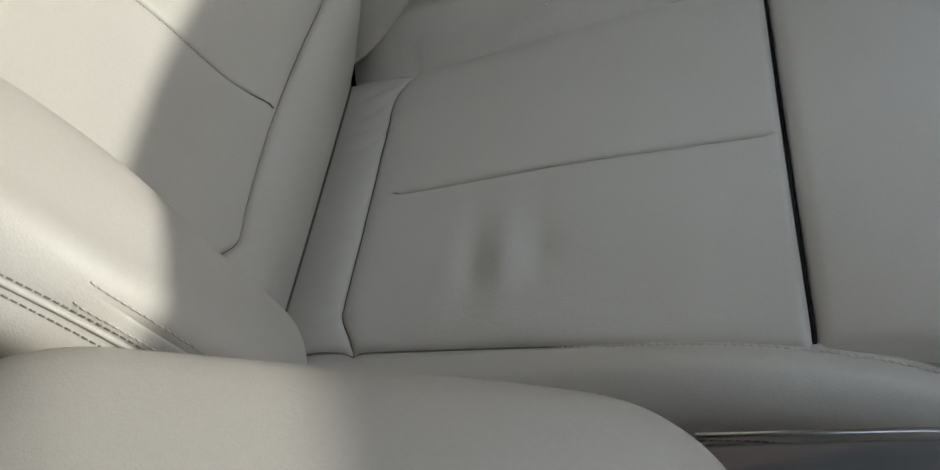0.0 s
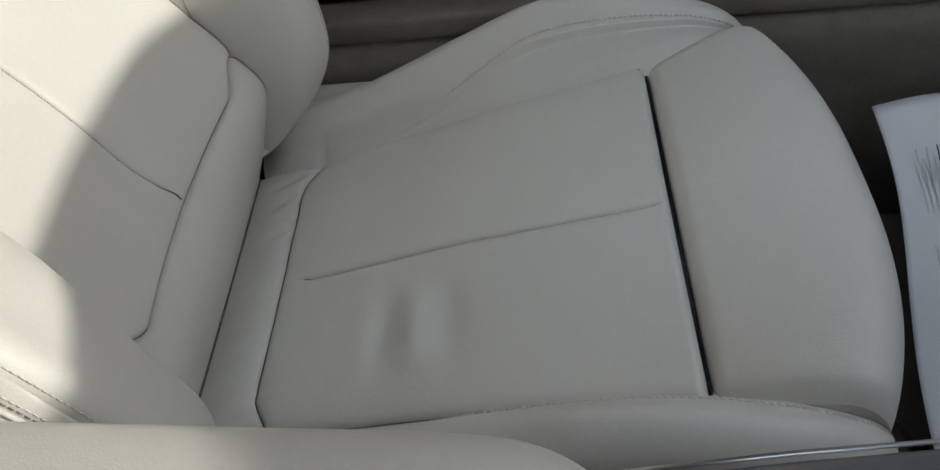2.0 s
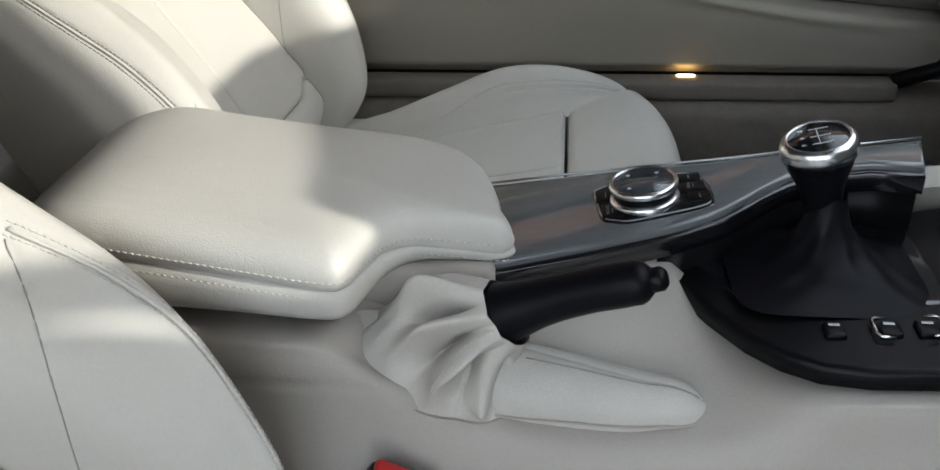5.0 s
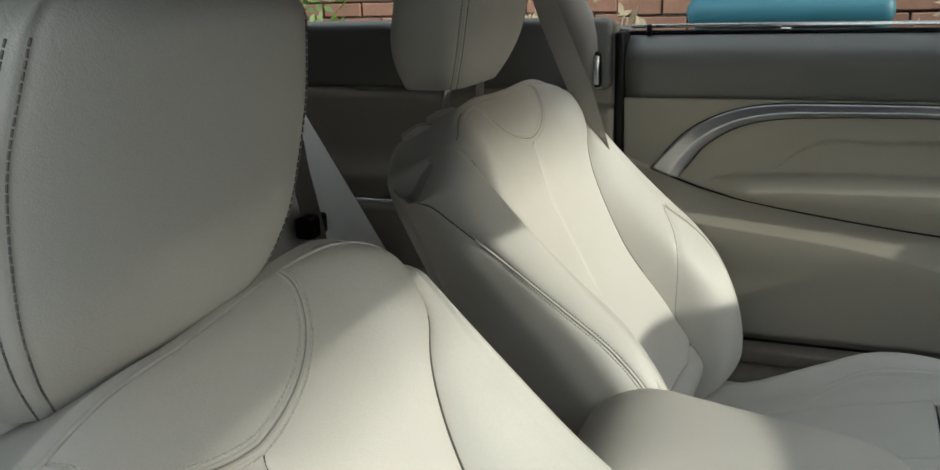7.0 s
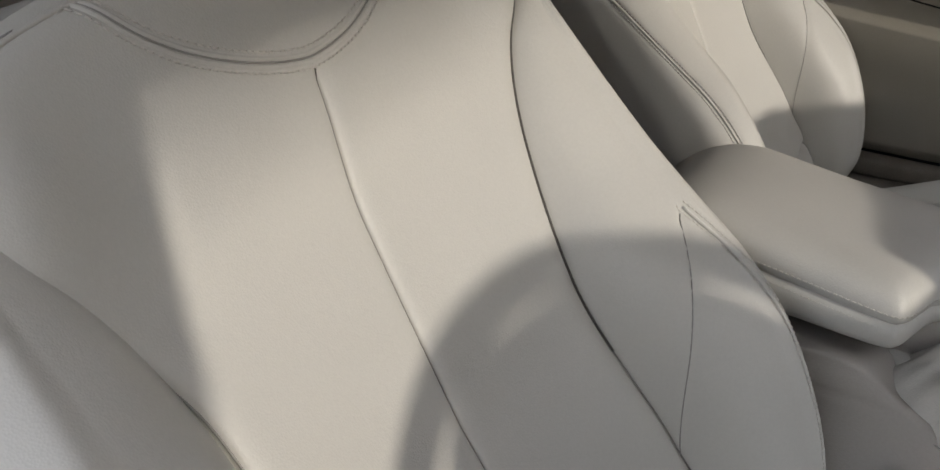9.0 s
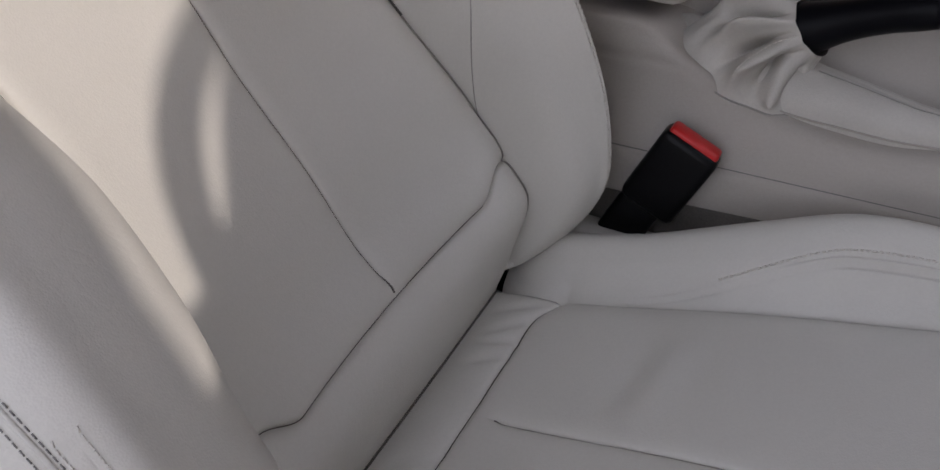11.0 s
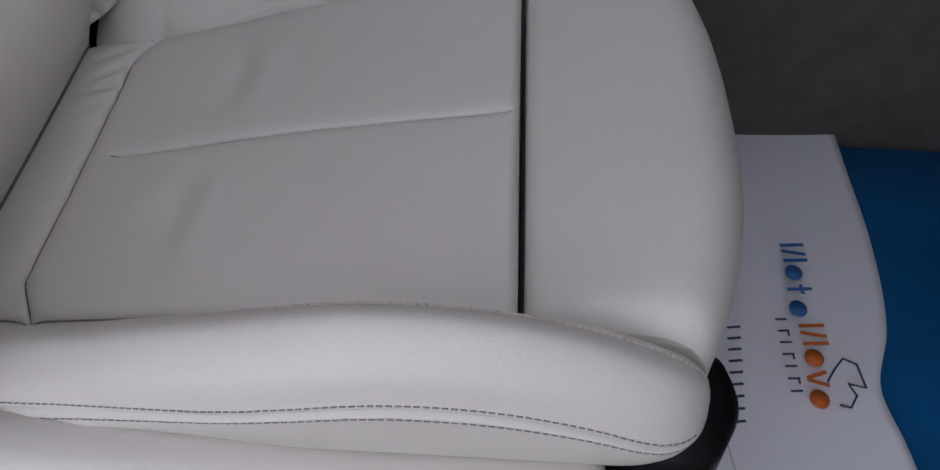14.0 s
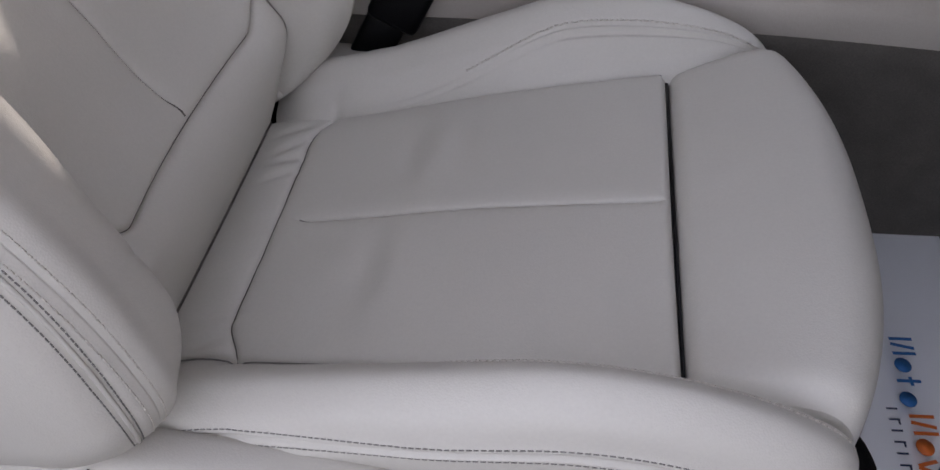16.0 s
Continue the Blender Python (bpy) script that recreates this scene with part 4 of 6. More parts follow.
def console():
    c = empty("centre_console", (0.3, 0, FLOOR_Z))
    tagged(c, "beige centre console with black and grey trim", "console")
    o = Vector((0.3, 0, FLOOR_Z))

    def add(name, vf, mat, label="", smooth=True, parent=None):
        return part(name, [tuple(Vector(v) - o) for v in vf[0]], vf[1], mat, parent or c, label, smooth)

    # driver's side: from below the trim across the brake recess and down the flank
    xs = [-0.20, 0.15, 0.21, 0.25, 0.30, 0.38, 0.43, 0.47, 0.52, 0.60, 0.80]
    # courses from the trim down to the floor: how far out and how high each runs
    top_y = [0.0, 0.0, 0.0, -0.01, 0.0, 0.004, 0.01, 0.0, 0.0, 0.0, 0.0]
    top_z = [0.47, 0.47, 0.466, 0.47, 0.476, 0.482, 0.478, 0.448, 0.448, 0.452, 0.48]
    inner_y = [-0.06, -0.06, -0.05, -0.035, -0.02, -0.012, -0.008, -0.04, -0.06, -0.06, -0.06]
    inner_z = [0.474, 0.474, 0.466, 0.455, 0.46, 0.47, 0.466, 0.446, 0.45, 0.455, 0.48]
    recess_y = [-0.095, -0.097, -0.094, -0.075, -0.066, -0.052, -0.05, -0.074, -0.107, -0.11, -0.112]
    recess_z = [0.474, 0.476, 0.47, 0.438, 0.424, 0.43, 0.434, 0.438, 0.454, 0.46, 0.48]
    rim_y = [-0.104, -0.106, -0.106, -0.104, -0.103, -0.1, -0.098, -0.102, -0.118, -0.12, -0.124]
    rim_z = [0.462, 0.464, 0.46, 0.446, 0.426, 0.416, 0.42, 0.428, 0.448, 0.453, 0.466]
    shoulder_line_y = [-0.112, -0.112, -0.113, -0.116, -0.118, -0.12, -0.12, -0.121, -0.123, -0.124, -0.128]
    shoulder_line_z = [0.42, 0.42, 0.42, 0.42, 0.413, 0.408, 0.412, 0.418, 0.424, 0.43, 0.44]
    waist_y = [-0.13, -0.13, -0.13, -0.13, -0.131, -0.132, -0.132, -0.132, -0.132, -0.132, -0.134]
    waist_z = [0.378, 0.378, 0.378, 0.38, 0.382, 0.384, 0.386, 0.388, 0.39, 0.392, 0.395]
    flank_y = [-0.14, -0.14, -0.14, -0.14, -0.14, -0.14, -0.14, -0.14, -0.14, -0.14, -0.142]
    flank_z = [0.34, 0.34, 0.34, 0.34, 0.34, 0.34, 0.341, 0.342, 0.343, 0.345, 0.35]
    foot_y = [-0.15, -0.15, -0.15, -0.15, -0.15, -0.146, -0.140, -0.130, -0.118, -0.104, -0.104]
    foot_z = [0.1, 0.1, 0.1, 0.1, 0.1, 0.1, 0.1, 0.1, 0.1, 0.1, 0.1]
    out_y = [top_y, inner_y, recess_y, rim_y, shoulder_line_y, waist_y, flank_y, foot_y]
    high_z = [top_z, inner_z, recess_z, rim_z, shoulder_line_z, waist_z, flank_z, foot_z]
    X, I = np.meshgrid(np.linspace(-0.20, 0.80, 140), np.linspace(0, 7, 90), indexing="ij")
    Y, Z = np.zeros_like(X), np.zeros_like(X)
    cols_y = np.array([curve(X[:, 0], xs, c) for c in out_y])
    cols_z = np.array([curve(X[:, 0], xs, c) for c in high_z])
    for i in range(X.shape[0]):
        Y[i], Z[i] = curve(I[i], range(8), cols_y[:, i]), curve(I[i], range(8), cols_z[:, i])
    Y = Y - groove(Z - 0.4455, 0.0025, 0.0016) * (X < 0.235) * (I > 2.5) * 1.0
    add("console_side", padded(X, Y, Z, (0, 0.012, -0.012)), SOFT_PLASTIC, "beige soft plastic flank round the handbrake")
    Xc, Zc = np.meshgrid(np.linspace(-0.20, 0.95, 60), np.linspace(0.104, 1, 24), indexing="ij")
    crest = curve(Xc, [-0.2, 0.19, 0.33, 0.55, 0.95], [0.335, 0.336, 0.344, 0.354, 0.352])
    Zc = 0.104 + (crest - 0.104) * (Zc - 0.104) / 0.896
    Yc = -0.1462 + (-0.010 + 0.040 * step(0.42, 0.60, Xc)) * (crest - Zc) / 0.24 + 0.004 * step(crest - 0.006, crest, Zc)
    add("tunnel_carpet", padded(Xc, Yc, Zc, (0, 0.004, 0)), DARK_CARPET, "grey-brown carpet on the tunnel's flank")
    add("parting_line", tube([(x, -0.1330 - 0.002 * x, 0.377 + 0.02 * (x - 0.2)) for x in np.linspace(0.1, 0.79, 40)], 0.0004, 5), DARK_TRIM)
    # passenger's side
    X, I = np.meshgrid(np.linspace(-0.20, 0.80, 50), np.linspace(0, 4, 30), indexing="ij")
    base = curve(X, [-0.2, 0.2, 0.32, 0.6, 0.8], [0.47, 0.47, 0.475, 0.510, 0.535])
    Yp = curve(I, range(5), [0.096, 0.1035, 0.1095, 0.115, 0.135])
    Zp = np.where(I < 2, base - 0.004 * I, base - 0.008 - (I - 2) / 2 * (base - 0.108))
    add("console_side", padded(X, Yp, Zp, (0, -0.012, -0.012), flip=True), SOFT_PLASTIC)
    # grey veneer strip with its black edge
    far = [(0.285, 0.103), (0.36, 0.103), (0.47, 0.099), (0.55, 0.097), (0.622, 0.095)]
    near = [(0.612, 0.054), (0.580, 0.068), (0.550, 0.070), (0.522, 0.062), (0.498, 0.043), (0.470, 0.020), (0.445, 0.008), (0.420, 0.000), (0.375, -0.010), (0.315, -0.020), (0.285, -0.023)]
    outline = far + near
    add("veneer_panel", slab(outline, 0.4428, 0.012, 0.003, (0.15, 0)), WOOD, "glossy grey fine-line veneer panel")
    add("edge_line", tube([(x, y + 0.0022, 0.4428 + 0.15 * x + 0.0004) for x, y in far], 0.0011, 6), ALU, "thin bright line along the veneer's edge")
    edge = [(x, y - 0.0050 if i >= len(far) else y + 0.002) for i, (x, y) in enumerate(outline)]
    add("veneer_edge", slab(edge, 0.4428 - 0.006, 0.015, 0.002, (0.15, 0)), GLOSS_BLACK, "gloss black edge")
    skirt = [(0.612, 0.058), (0.580, 0.072), (0.550, 0.074), (0.522, 0.066), (0.498, 0.047), (0.470, 0.024), (0.445, 0.012), (0.425, 0.006)]
    add("veneer_skirt", slab(skirt + [(x, y + 0.016) for x, y in skirt[::-1]], 0.4428 - 0.018, 0.055, 0, (0.15, 0)), BLACK, "black wall below the veneer's edge")
    # black surround of the gear lever
    sur = [(0.428, 0.024), (0.440, -0.002), (0.457, -0.038), (0.477, -0.070), (0.495, -0.089), (0.516, -0.102), (0.545, -0.108), (0.62, -0.111), (0.80, -0.124), (0.80, 0.110), (0.66, 0.100), (0.60, 0.085), (0.53, 0.072), (0.49, 0.050), (0.46, 0.030)]
    s = add("gear_surround", slab(sur, 0.4685 - 0.03, 0.014, 0.005, (0.065, 0), 3), BLACK, "black plastic surround")
    add("surround_well", slab(rounded([(0.450, 0.030), (0.482, -0.036), (0.612, -0.040), (0.610, 0.072), (0.53, 0.062)], 5, 0.12), 0.4690 - 0.03, 0.004, 0.001, (0.065, 0)), GLOSS_BLACK, parent=s)
    # tray with its chromed line
    ring = rounded([(0.635, 0.080), (0.632, -0.050), (0.80, -0.060), (0.80, 0.085)], 8, 0.25)
    add("tray_rim", tube([(x, y, 0.4705 - 0.03 + 0.065 * x + 0.004) for x, y in ring], 0.0022, 8, True), CHROME, "chromed line round the tray", parent=s)
    add("tray", slab(ring, 0.4715 - 0.03, 0.003, 0.001, (0.065, 0)), GLOSS_BLACK, parent=s)
    add("tray_strip", boxed(0.010, 0.075, 0.005, 0.002, at=(0.668, -0.004, 0.4885)), CHROME, parent=s)
    # switches along the edge
    for x, y, w in ((0.530, -0.068, 0.013), (0.563, -0.068, 0.014), (0.586, -0.068, 0.014), (0.65, -0.070, 0.014)):
        z = 0.4385 + 0.065 * x + 0.001
        b = add("switch", boxed(w, 0.015, 0.005, 0.0015, at=(x, y, z)), BLACK, parent=s)
        add("icon", boxed(0.007, 0.0022, 0.0004, 0, at=(x, y + 0.003, z + 0.0032)), ICON, parent=s, smooth=False)
    for sx in (-1, 1):
        x = 0.5745 + sx * 0.021
        z = 0.4385 + 0.065 * x + 0.004
        add("switch_frame", tube([(x - sx * 0.010, -0.058, z), (x - sx * 0.002, -0.0582, z), (x, -0.061, z), (x, -0.076, z), (x - sx * 0.002, -0.0785, z), (x - sx * 0.010, -0.079, z)], 0.0011, 6), CHROME, parent=s)
    return c


console()


def gear_lever():
    g = empty("gear_lever", (0.543, 0.004, 0.473))
    tagged(g, "black leather gear lever with a chromed cap", "gear lever")
    # soft gaiter rising from the well
    A, H = np.meshgrid(np.linspace(0, 2 * np.pi, 96, endpoint=False), np.linspace(0, 1, 48), indexing="ij")
    e = 0.35
    ca, sa = np.cos(A), np.sin(A)
    sq = np.abs(ca) ** e * np.sign(ca), np.abs(sa) ** e * np.sign(sa)
    k = (1 - H) ** 1.7
    fold = 1 + 0.07 * np.sin(A * 5 + H * 7) * H * 2.2 + 0.05 * np.sin(A * 9 - H * 9) * H * 2 + 0.06 * np.sin(H * 24 + 1.5 * np.sin(A)) * H
    X = (0.012 + 0.058 * k * fold) * (sq[0] * k + ca * (1 - k)) - 0.006 * H
    Y = (0.012 + 0.046 * k * fold) * (sq[1] * k + sa * (1 - k)) + 0.010 * H
    part("gaiter", *grid(X, Y, 0.002 + 0.026 * H + 0.030 * H**3, loop_u=True), BLACK_LEATHER, g, "creased black leather gaiter")
    tilt = Matrix.Translation((-0.008, 0.011, 0.046)) @ Matrix.Rotation(radians(10), 4, "X") @ Matrix.Rotation(radians(-14), 4, "Y")
    prof = [(0.0130, -0.014), (0.0135, 0.006), (0.0165, 0.024), (0.0225, 0.042), (0.0250, 0.052), (0.024, 0.058)]
    v, f = lathe(prof, 32)
    v = [(x * 0.94, y * 0.80, z * 0.9) for x, y, z in v]
    part("knob", *moved((v, f), tilt), BLACK_LEATHER, g)
    v, f = lathe([(0.0256, 0.050), (0.0268, 0.056), (0.0262, 0.062), (0.0225, 0.0665), (0.0205, 0.0662), (0.0205, 0.064)], 40)
    v = [(x * 0.94, y * 0.80, z * 0.9) for x, y, z in v]
    cap = part("knob_ring", *moved((v, f), tilt), CHROME, g, "polished chrome ring")
    v, f = lathe([(0.001, 0.0662), (0.0204, 0.0660), (0.0206, 0.063)], 40)
    v = [(x * 0.94, y * 0.80, z * 0.9) for x, y, z in v]
    part("knob_face", *moved((v, f), tilt), GLOSS_BLACK, cap)
    face = tilt @ Matrix.Translation((0, 0, 0.0666 * 0.9)) @ Matrix.Diagonal((0.82, 0.82, 1, 1))
    lines = [boxed(0.022, 0.0008, 0.0003, 0), boxed(0.0008, 0.012, 0.0003, 0, at=(-0.010, 0, 0)), boxed(0.0008, 0.012, 0.0003, 0), boxed(0.0008, 0.012, 0.0003, 0, at=(0.010, 0, 0))]
    part("shift_pattern", *moved(joined(*lines), face @ Matrix.Rotation(radians(90), 4, "Z")), ICON, cap, smooth=False)
    digits = (("1", -0.010, 0.0085), ("2", -0.010, -0.0115), ("3", 0.0, 0.0085), ("4", 0.0, -0.0115), ("5", 0.010, 0.0085), ("6", 0.010, -0.0115))
    for text, x, y in digits:
        write("numeral", text, 0.0052, face @ Matrix.Rotation(radians(-90), 4, "Z") @ Matrix.Translation((x, y - 0.001, 0.0002)), ICON, cap)
    return g


def write(name, text, size, m, mat, parent):
    """Raised lettering in the built-in font as a mesh."""
    cu = bpy.data.curves.new(name, "FONT")
    cu.body, cu.size, cu.align_x, cu.align_y, cu.extrude = text, size, "CENTER", "CENTER", 0.0001
    tmp = new(name, cu)
    me = bpy.data.meshes.new_from_object(tmp.evaluated_get(bpy.context.evaluated_depsgraph_get()))
    bpy.data.objects.remove(tmp)
    me.transform(m)
    me.materials.clear()
    me.materials.append(mat)
    ob = new(name, me)
    ob.parent = parent
    return ob


gear_lever()


def controller():
    x0, y0 = 0.418, 0.042
    z0 = trim_z(x0) - 0.005
    c = empty("rotary_controller", (x0, y0, z0))
    tagged(c, "chromed rotary controller knob on a black keypad", "controller")
    sl = Matrix.Rotation(-math.atan(0.15), 4, "Y")
    hexa = rounded([(-0.040, 0.026), (-0.034, -0.022), (-0.014, -0.031), (0.049, -0.017), (0.050, 0.008), (0.044, 0.037), (0.032, 0.042), (-0.028, 0.034)], 5, 0.22)
    plate = part("keypad", *moved(slab(hexa, 0.0055, 0.008, 0.002), sl), GLOSS_BLACK, c, "gloss black keypad plate")
    inner = [(x * 0.93, y * 0.93) for x, y in hexa]
    part("keypad_face", *moved(slab(inner, 0.0068, 0.002, 0.0006), sl), BLACK, plate)
    for x, y, sx, sy in ((-0.028, 0.013, 0.015, 0.021), (-0.024, -0.011, 0.015, 0.020), (0.034, 0.029, 0.017, 0.012), (0.036, 0.014, 0.017, 0.013), (0.039, -0.003, 0.016, 0.015), (0.024, -0.006, 0.012, 0.016)):
        part("key", *moved(boxed(sx, sy, 0.0026, 0.0008, at=(x, y, 0.0070)), sl), BLACK, plate)
        part("key_print", *moved(boxed(0.0008, sy * 0.45, 0.0003, 0, at=(x, y, 0.0084)), sl), KEY_PRINT, plate, smooth=False)
    lip = [sl @ Vector((x, y, 0.0068)) for x, y in inner]
    part("keypad_lip", *tube([tuple(p) for p in lip], 0.0006, 5, True), ALU, plate, "thin bright lip round the keys")
    for text, x, y in (("OPTION", -0.0275, -0.011), ("MENU", 0.0325, 0.014)):
        write("lettering", text, 0.0036, sl @ Matrix.Translation((x, y, 0.0086)) @ Matrix.Rotation(radians(-90), 4, "Z"), KEY_PRINT, plate)
    ring = part("knob_base", *lathe([(0.020, 0.0055), (0.0245, 0.006), (0.0256, 0.0085), (0.0252, 0.0115), (0.0235, 0.0130)], 48, sl), CHROME, c, "chrome base ring")
    part("knob_side", *lathe([(0.0225, 0.0125), (0.0228, 0.014), (0.0228, 0.0175), (0.0235, 0.0190)], 48, sl), BLACK, c)
    part("knob_rim", *lathe([(0.0238, 0.0182), (0.0252, 0.0198), (0.0250, 0.0222), (0.0236, 0.0242), (0.0222, 0.0242), (0.0218, 0.0228)], 48, sl), CHROME, c, "polished chrome rim")
    face = part("touch_face", *lathe([(0.0005, 0.0228), (0.0218, 0.0233), (0.0219, 0.022)], 48, sl), GLASS_DARK, c, "dark glossy touch face")
    for a in (45, 135, 225, 315):
        x, y = 0.015 * math.cos(radians(a)), 0.015 * math.sin(radians(a))
        tri = slab([(0.0018, 0), (-0.0012, 0.0014), (-0.0012, -0.0014)], 0, 0.0003, 0)
        part("arrow_mark", *moved(tri, sl @ Matrix.Translation((x, y, 0.0236)) @ Matrix.Rotation(radians(a), 4, "Z")), ICON, face, smooth=False)
    return c


controller()


def armrest():
    a = empty("armrest", (0.13, 0.02, 0.47))
    tagged(a, "padded pale leather armrest with a stitched edge", "armrest")
    o = np.array([0.13, 0.02, 0.47])
    plan = [(-0.010, 0.02), (-0.008, 0.070), (0.012, 0.090), (0.05, 0.099), (0.10, 0.102), (0.17, 0.1035), (0.230, 0.1035), (0.268, 0.099), (0.294, 0.080), (0.308, 0.048), (0.314, 0.018), (0.323, -0.004), (0.323, -0.015),
            (0.312, -0.022), (0.284, -0.025), (0.257, -0.031), (0.241, -0.046), (0.233, -0.070), (0.225, -0.093), (0.210, -0.101), (0.15, -0.100), (0.08, -0.098), (0.02, -0.092), (-0.006, -0.06), (-0.012, -0.02)]
    k = np.linspace(0, len(plan), 240, endpoint=False)
    pp = plan[-2:] + plan + plan[:3]
    idx = np.arange(len(pp)) - 2
    px, py = curve(k, idx, [p[0] for p in pp]), curve(k, idx, [p[1] for p in pp])
    tx, ty = np.roll(px, -1) - np.roll(px, 1), np.roll(py, -1) - np.roll(py, 1)
    ln = np.hypot(tx, ty)
    nx, ny = -ty / ln, tx / ln
    if (nx * (0.13 - px) + ny * (0.0 - py)).sum() < 0:
        nx, ny = -nx, -ny
    rings = []
    cx, cy = 0.150, 0.010
    rad = np.hypot(px - cx, py - cy)
    for inset, z in ((0.012, 0.478), (0.003, 0.4795), (0.0, 0.485), (-0.001, 0.494), (0.0, 0.5005), (0.0028, 0.5030), (0.0005, 0.5055), (0.0, 0.510), (0.0015, 0.5165), (0.0042, 0.5215), (0.009, 0.5258), (0.016, 0.5285), (0.025, 0.5300)):
        f = 1 - inset / rad
        rings.append((cx + (px - cx) * f, cy + (py - cy) * f, np.full_like(px, z)))
    bx, by = rings[-1][0], rings[-1][1]
    for f in (0.85, 0.7, 0.5, 0.3, 0.15):
        rings.append((cx + (bx - cx) * f, cy + (by - cy) * f, np.full_like(px, 0.5300 + 0.004 * (1 - f * f))))
    X, Y, Z = (np.array([r[q] for r in rings]) for q in range(3))
    Z = np.where(Z < 0.503, 0.503 + (Z - 0.503) * 0.68, Z)
    fall = 0.045 * np.clip((0.075 - X) / 0.10, 0, 1) ** 2 + 0.002 * np.clip((X - 0.22) / 0.11, 0, 1) - 0.006
    lift = 0.138 * (0.232 - X) - fall
    Z = Z + lift * np.clip((Z - 0.478) / 0.024, 0, 1) + 0.010 * step(0.22, 0.27, X) * np.clip((0.503 - Z) / 0.025, 0, 1)
    split = 5
    low = part("armrest_base", *grid(X[: split + 1] - o[0], Y[: split + 1] - o[1], Z[: split + 1] - o[2], loop_v=True), LEATHER, a)
    v, f = grid(X[split:] - o[0], Y[split:] - o[1], Z[split:] - o[2], loop_v=True)
    v = np.vstack([v, [v[-240:].mean(0)]])
    f += [(len(v) - 241 + q, len(v) - 1, len(v) - 241 + (q + 1) % 240) for q in range(240)]
    top = part("armrest_pad", v, f, LEATHER, a, "soft grained leather pad")
    line = [(px[i] - nx[i] * 0.0001 - o[0], py[i] - ny[i] * 0.0001 - o[1], 0.5100 + lift[7, i] - o[2]) for i in list(range(240))]
    part("stitching", *stitches(line, 0.0046, 0.003, 0.0005), THREAD, top)
    line = [(px[i] - nx[i] * 0.0001 - o[0], py[i] - ny[i] * 0.0001 - o[1], 0.4978 + lift[4, i] - o[2]) for i in range(240)]
    part("stitching", *stitches(line, 0.0046, 0.003, 0.0005), THREAD, low)
    part("hinge_box", *boxed(0.37, 0.066, 0.045, 0.008, 3, at=(-0.003, -0.022, -0.002)), SOFT_PLASTIC, a, "beige box below the pad")
    return a


armrest()


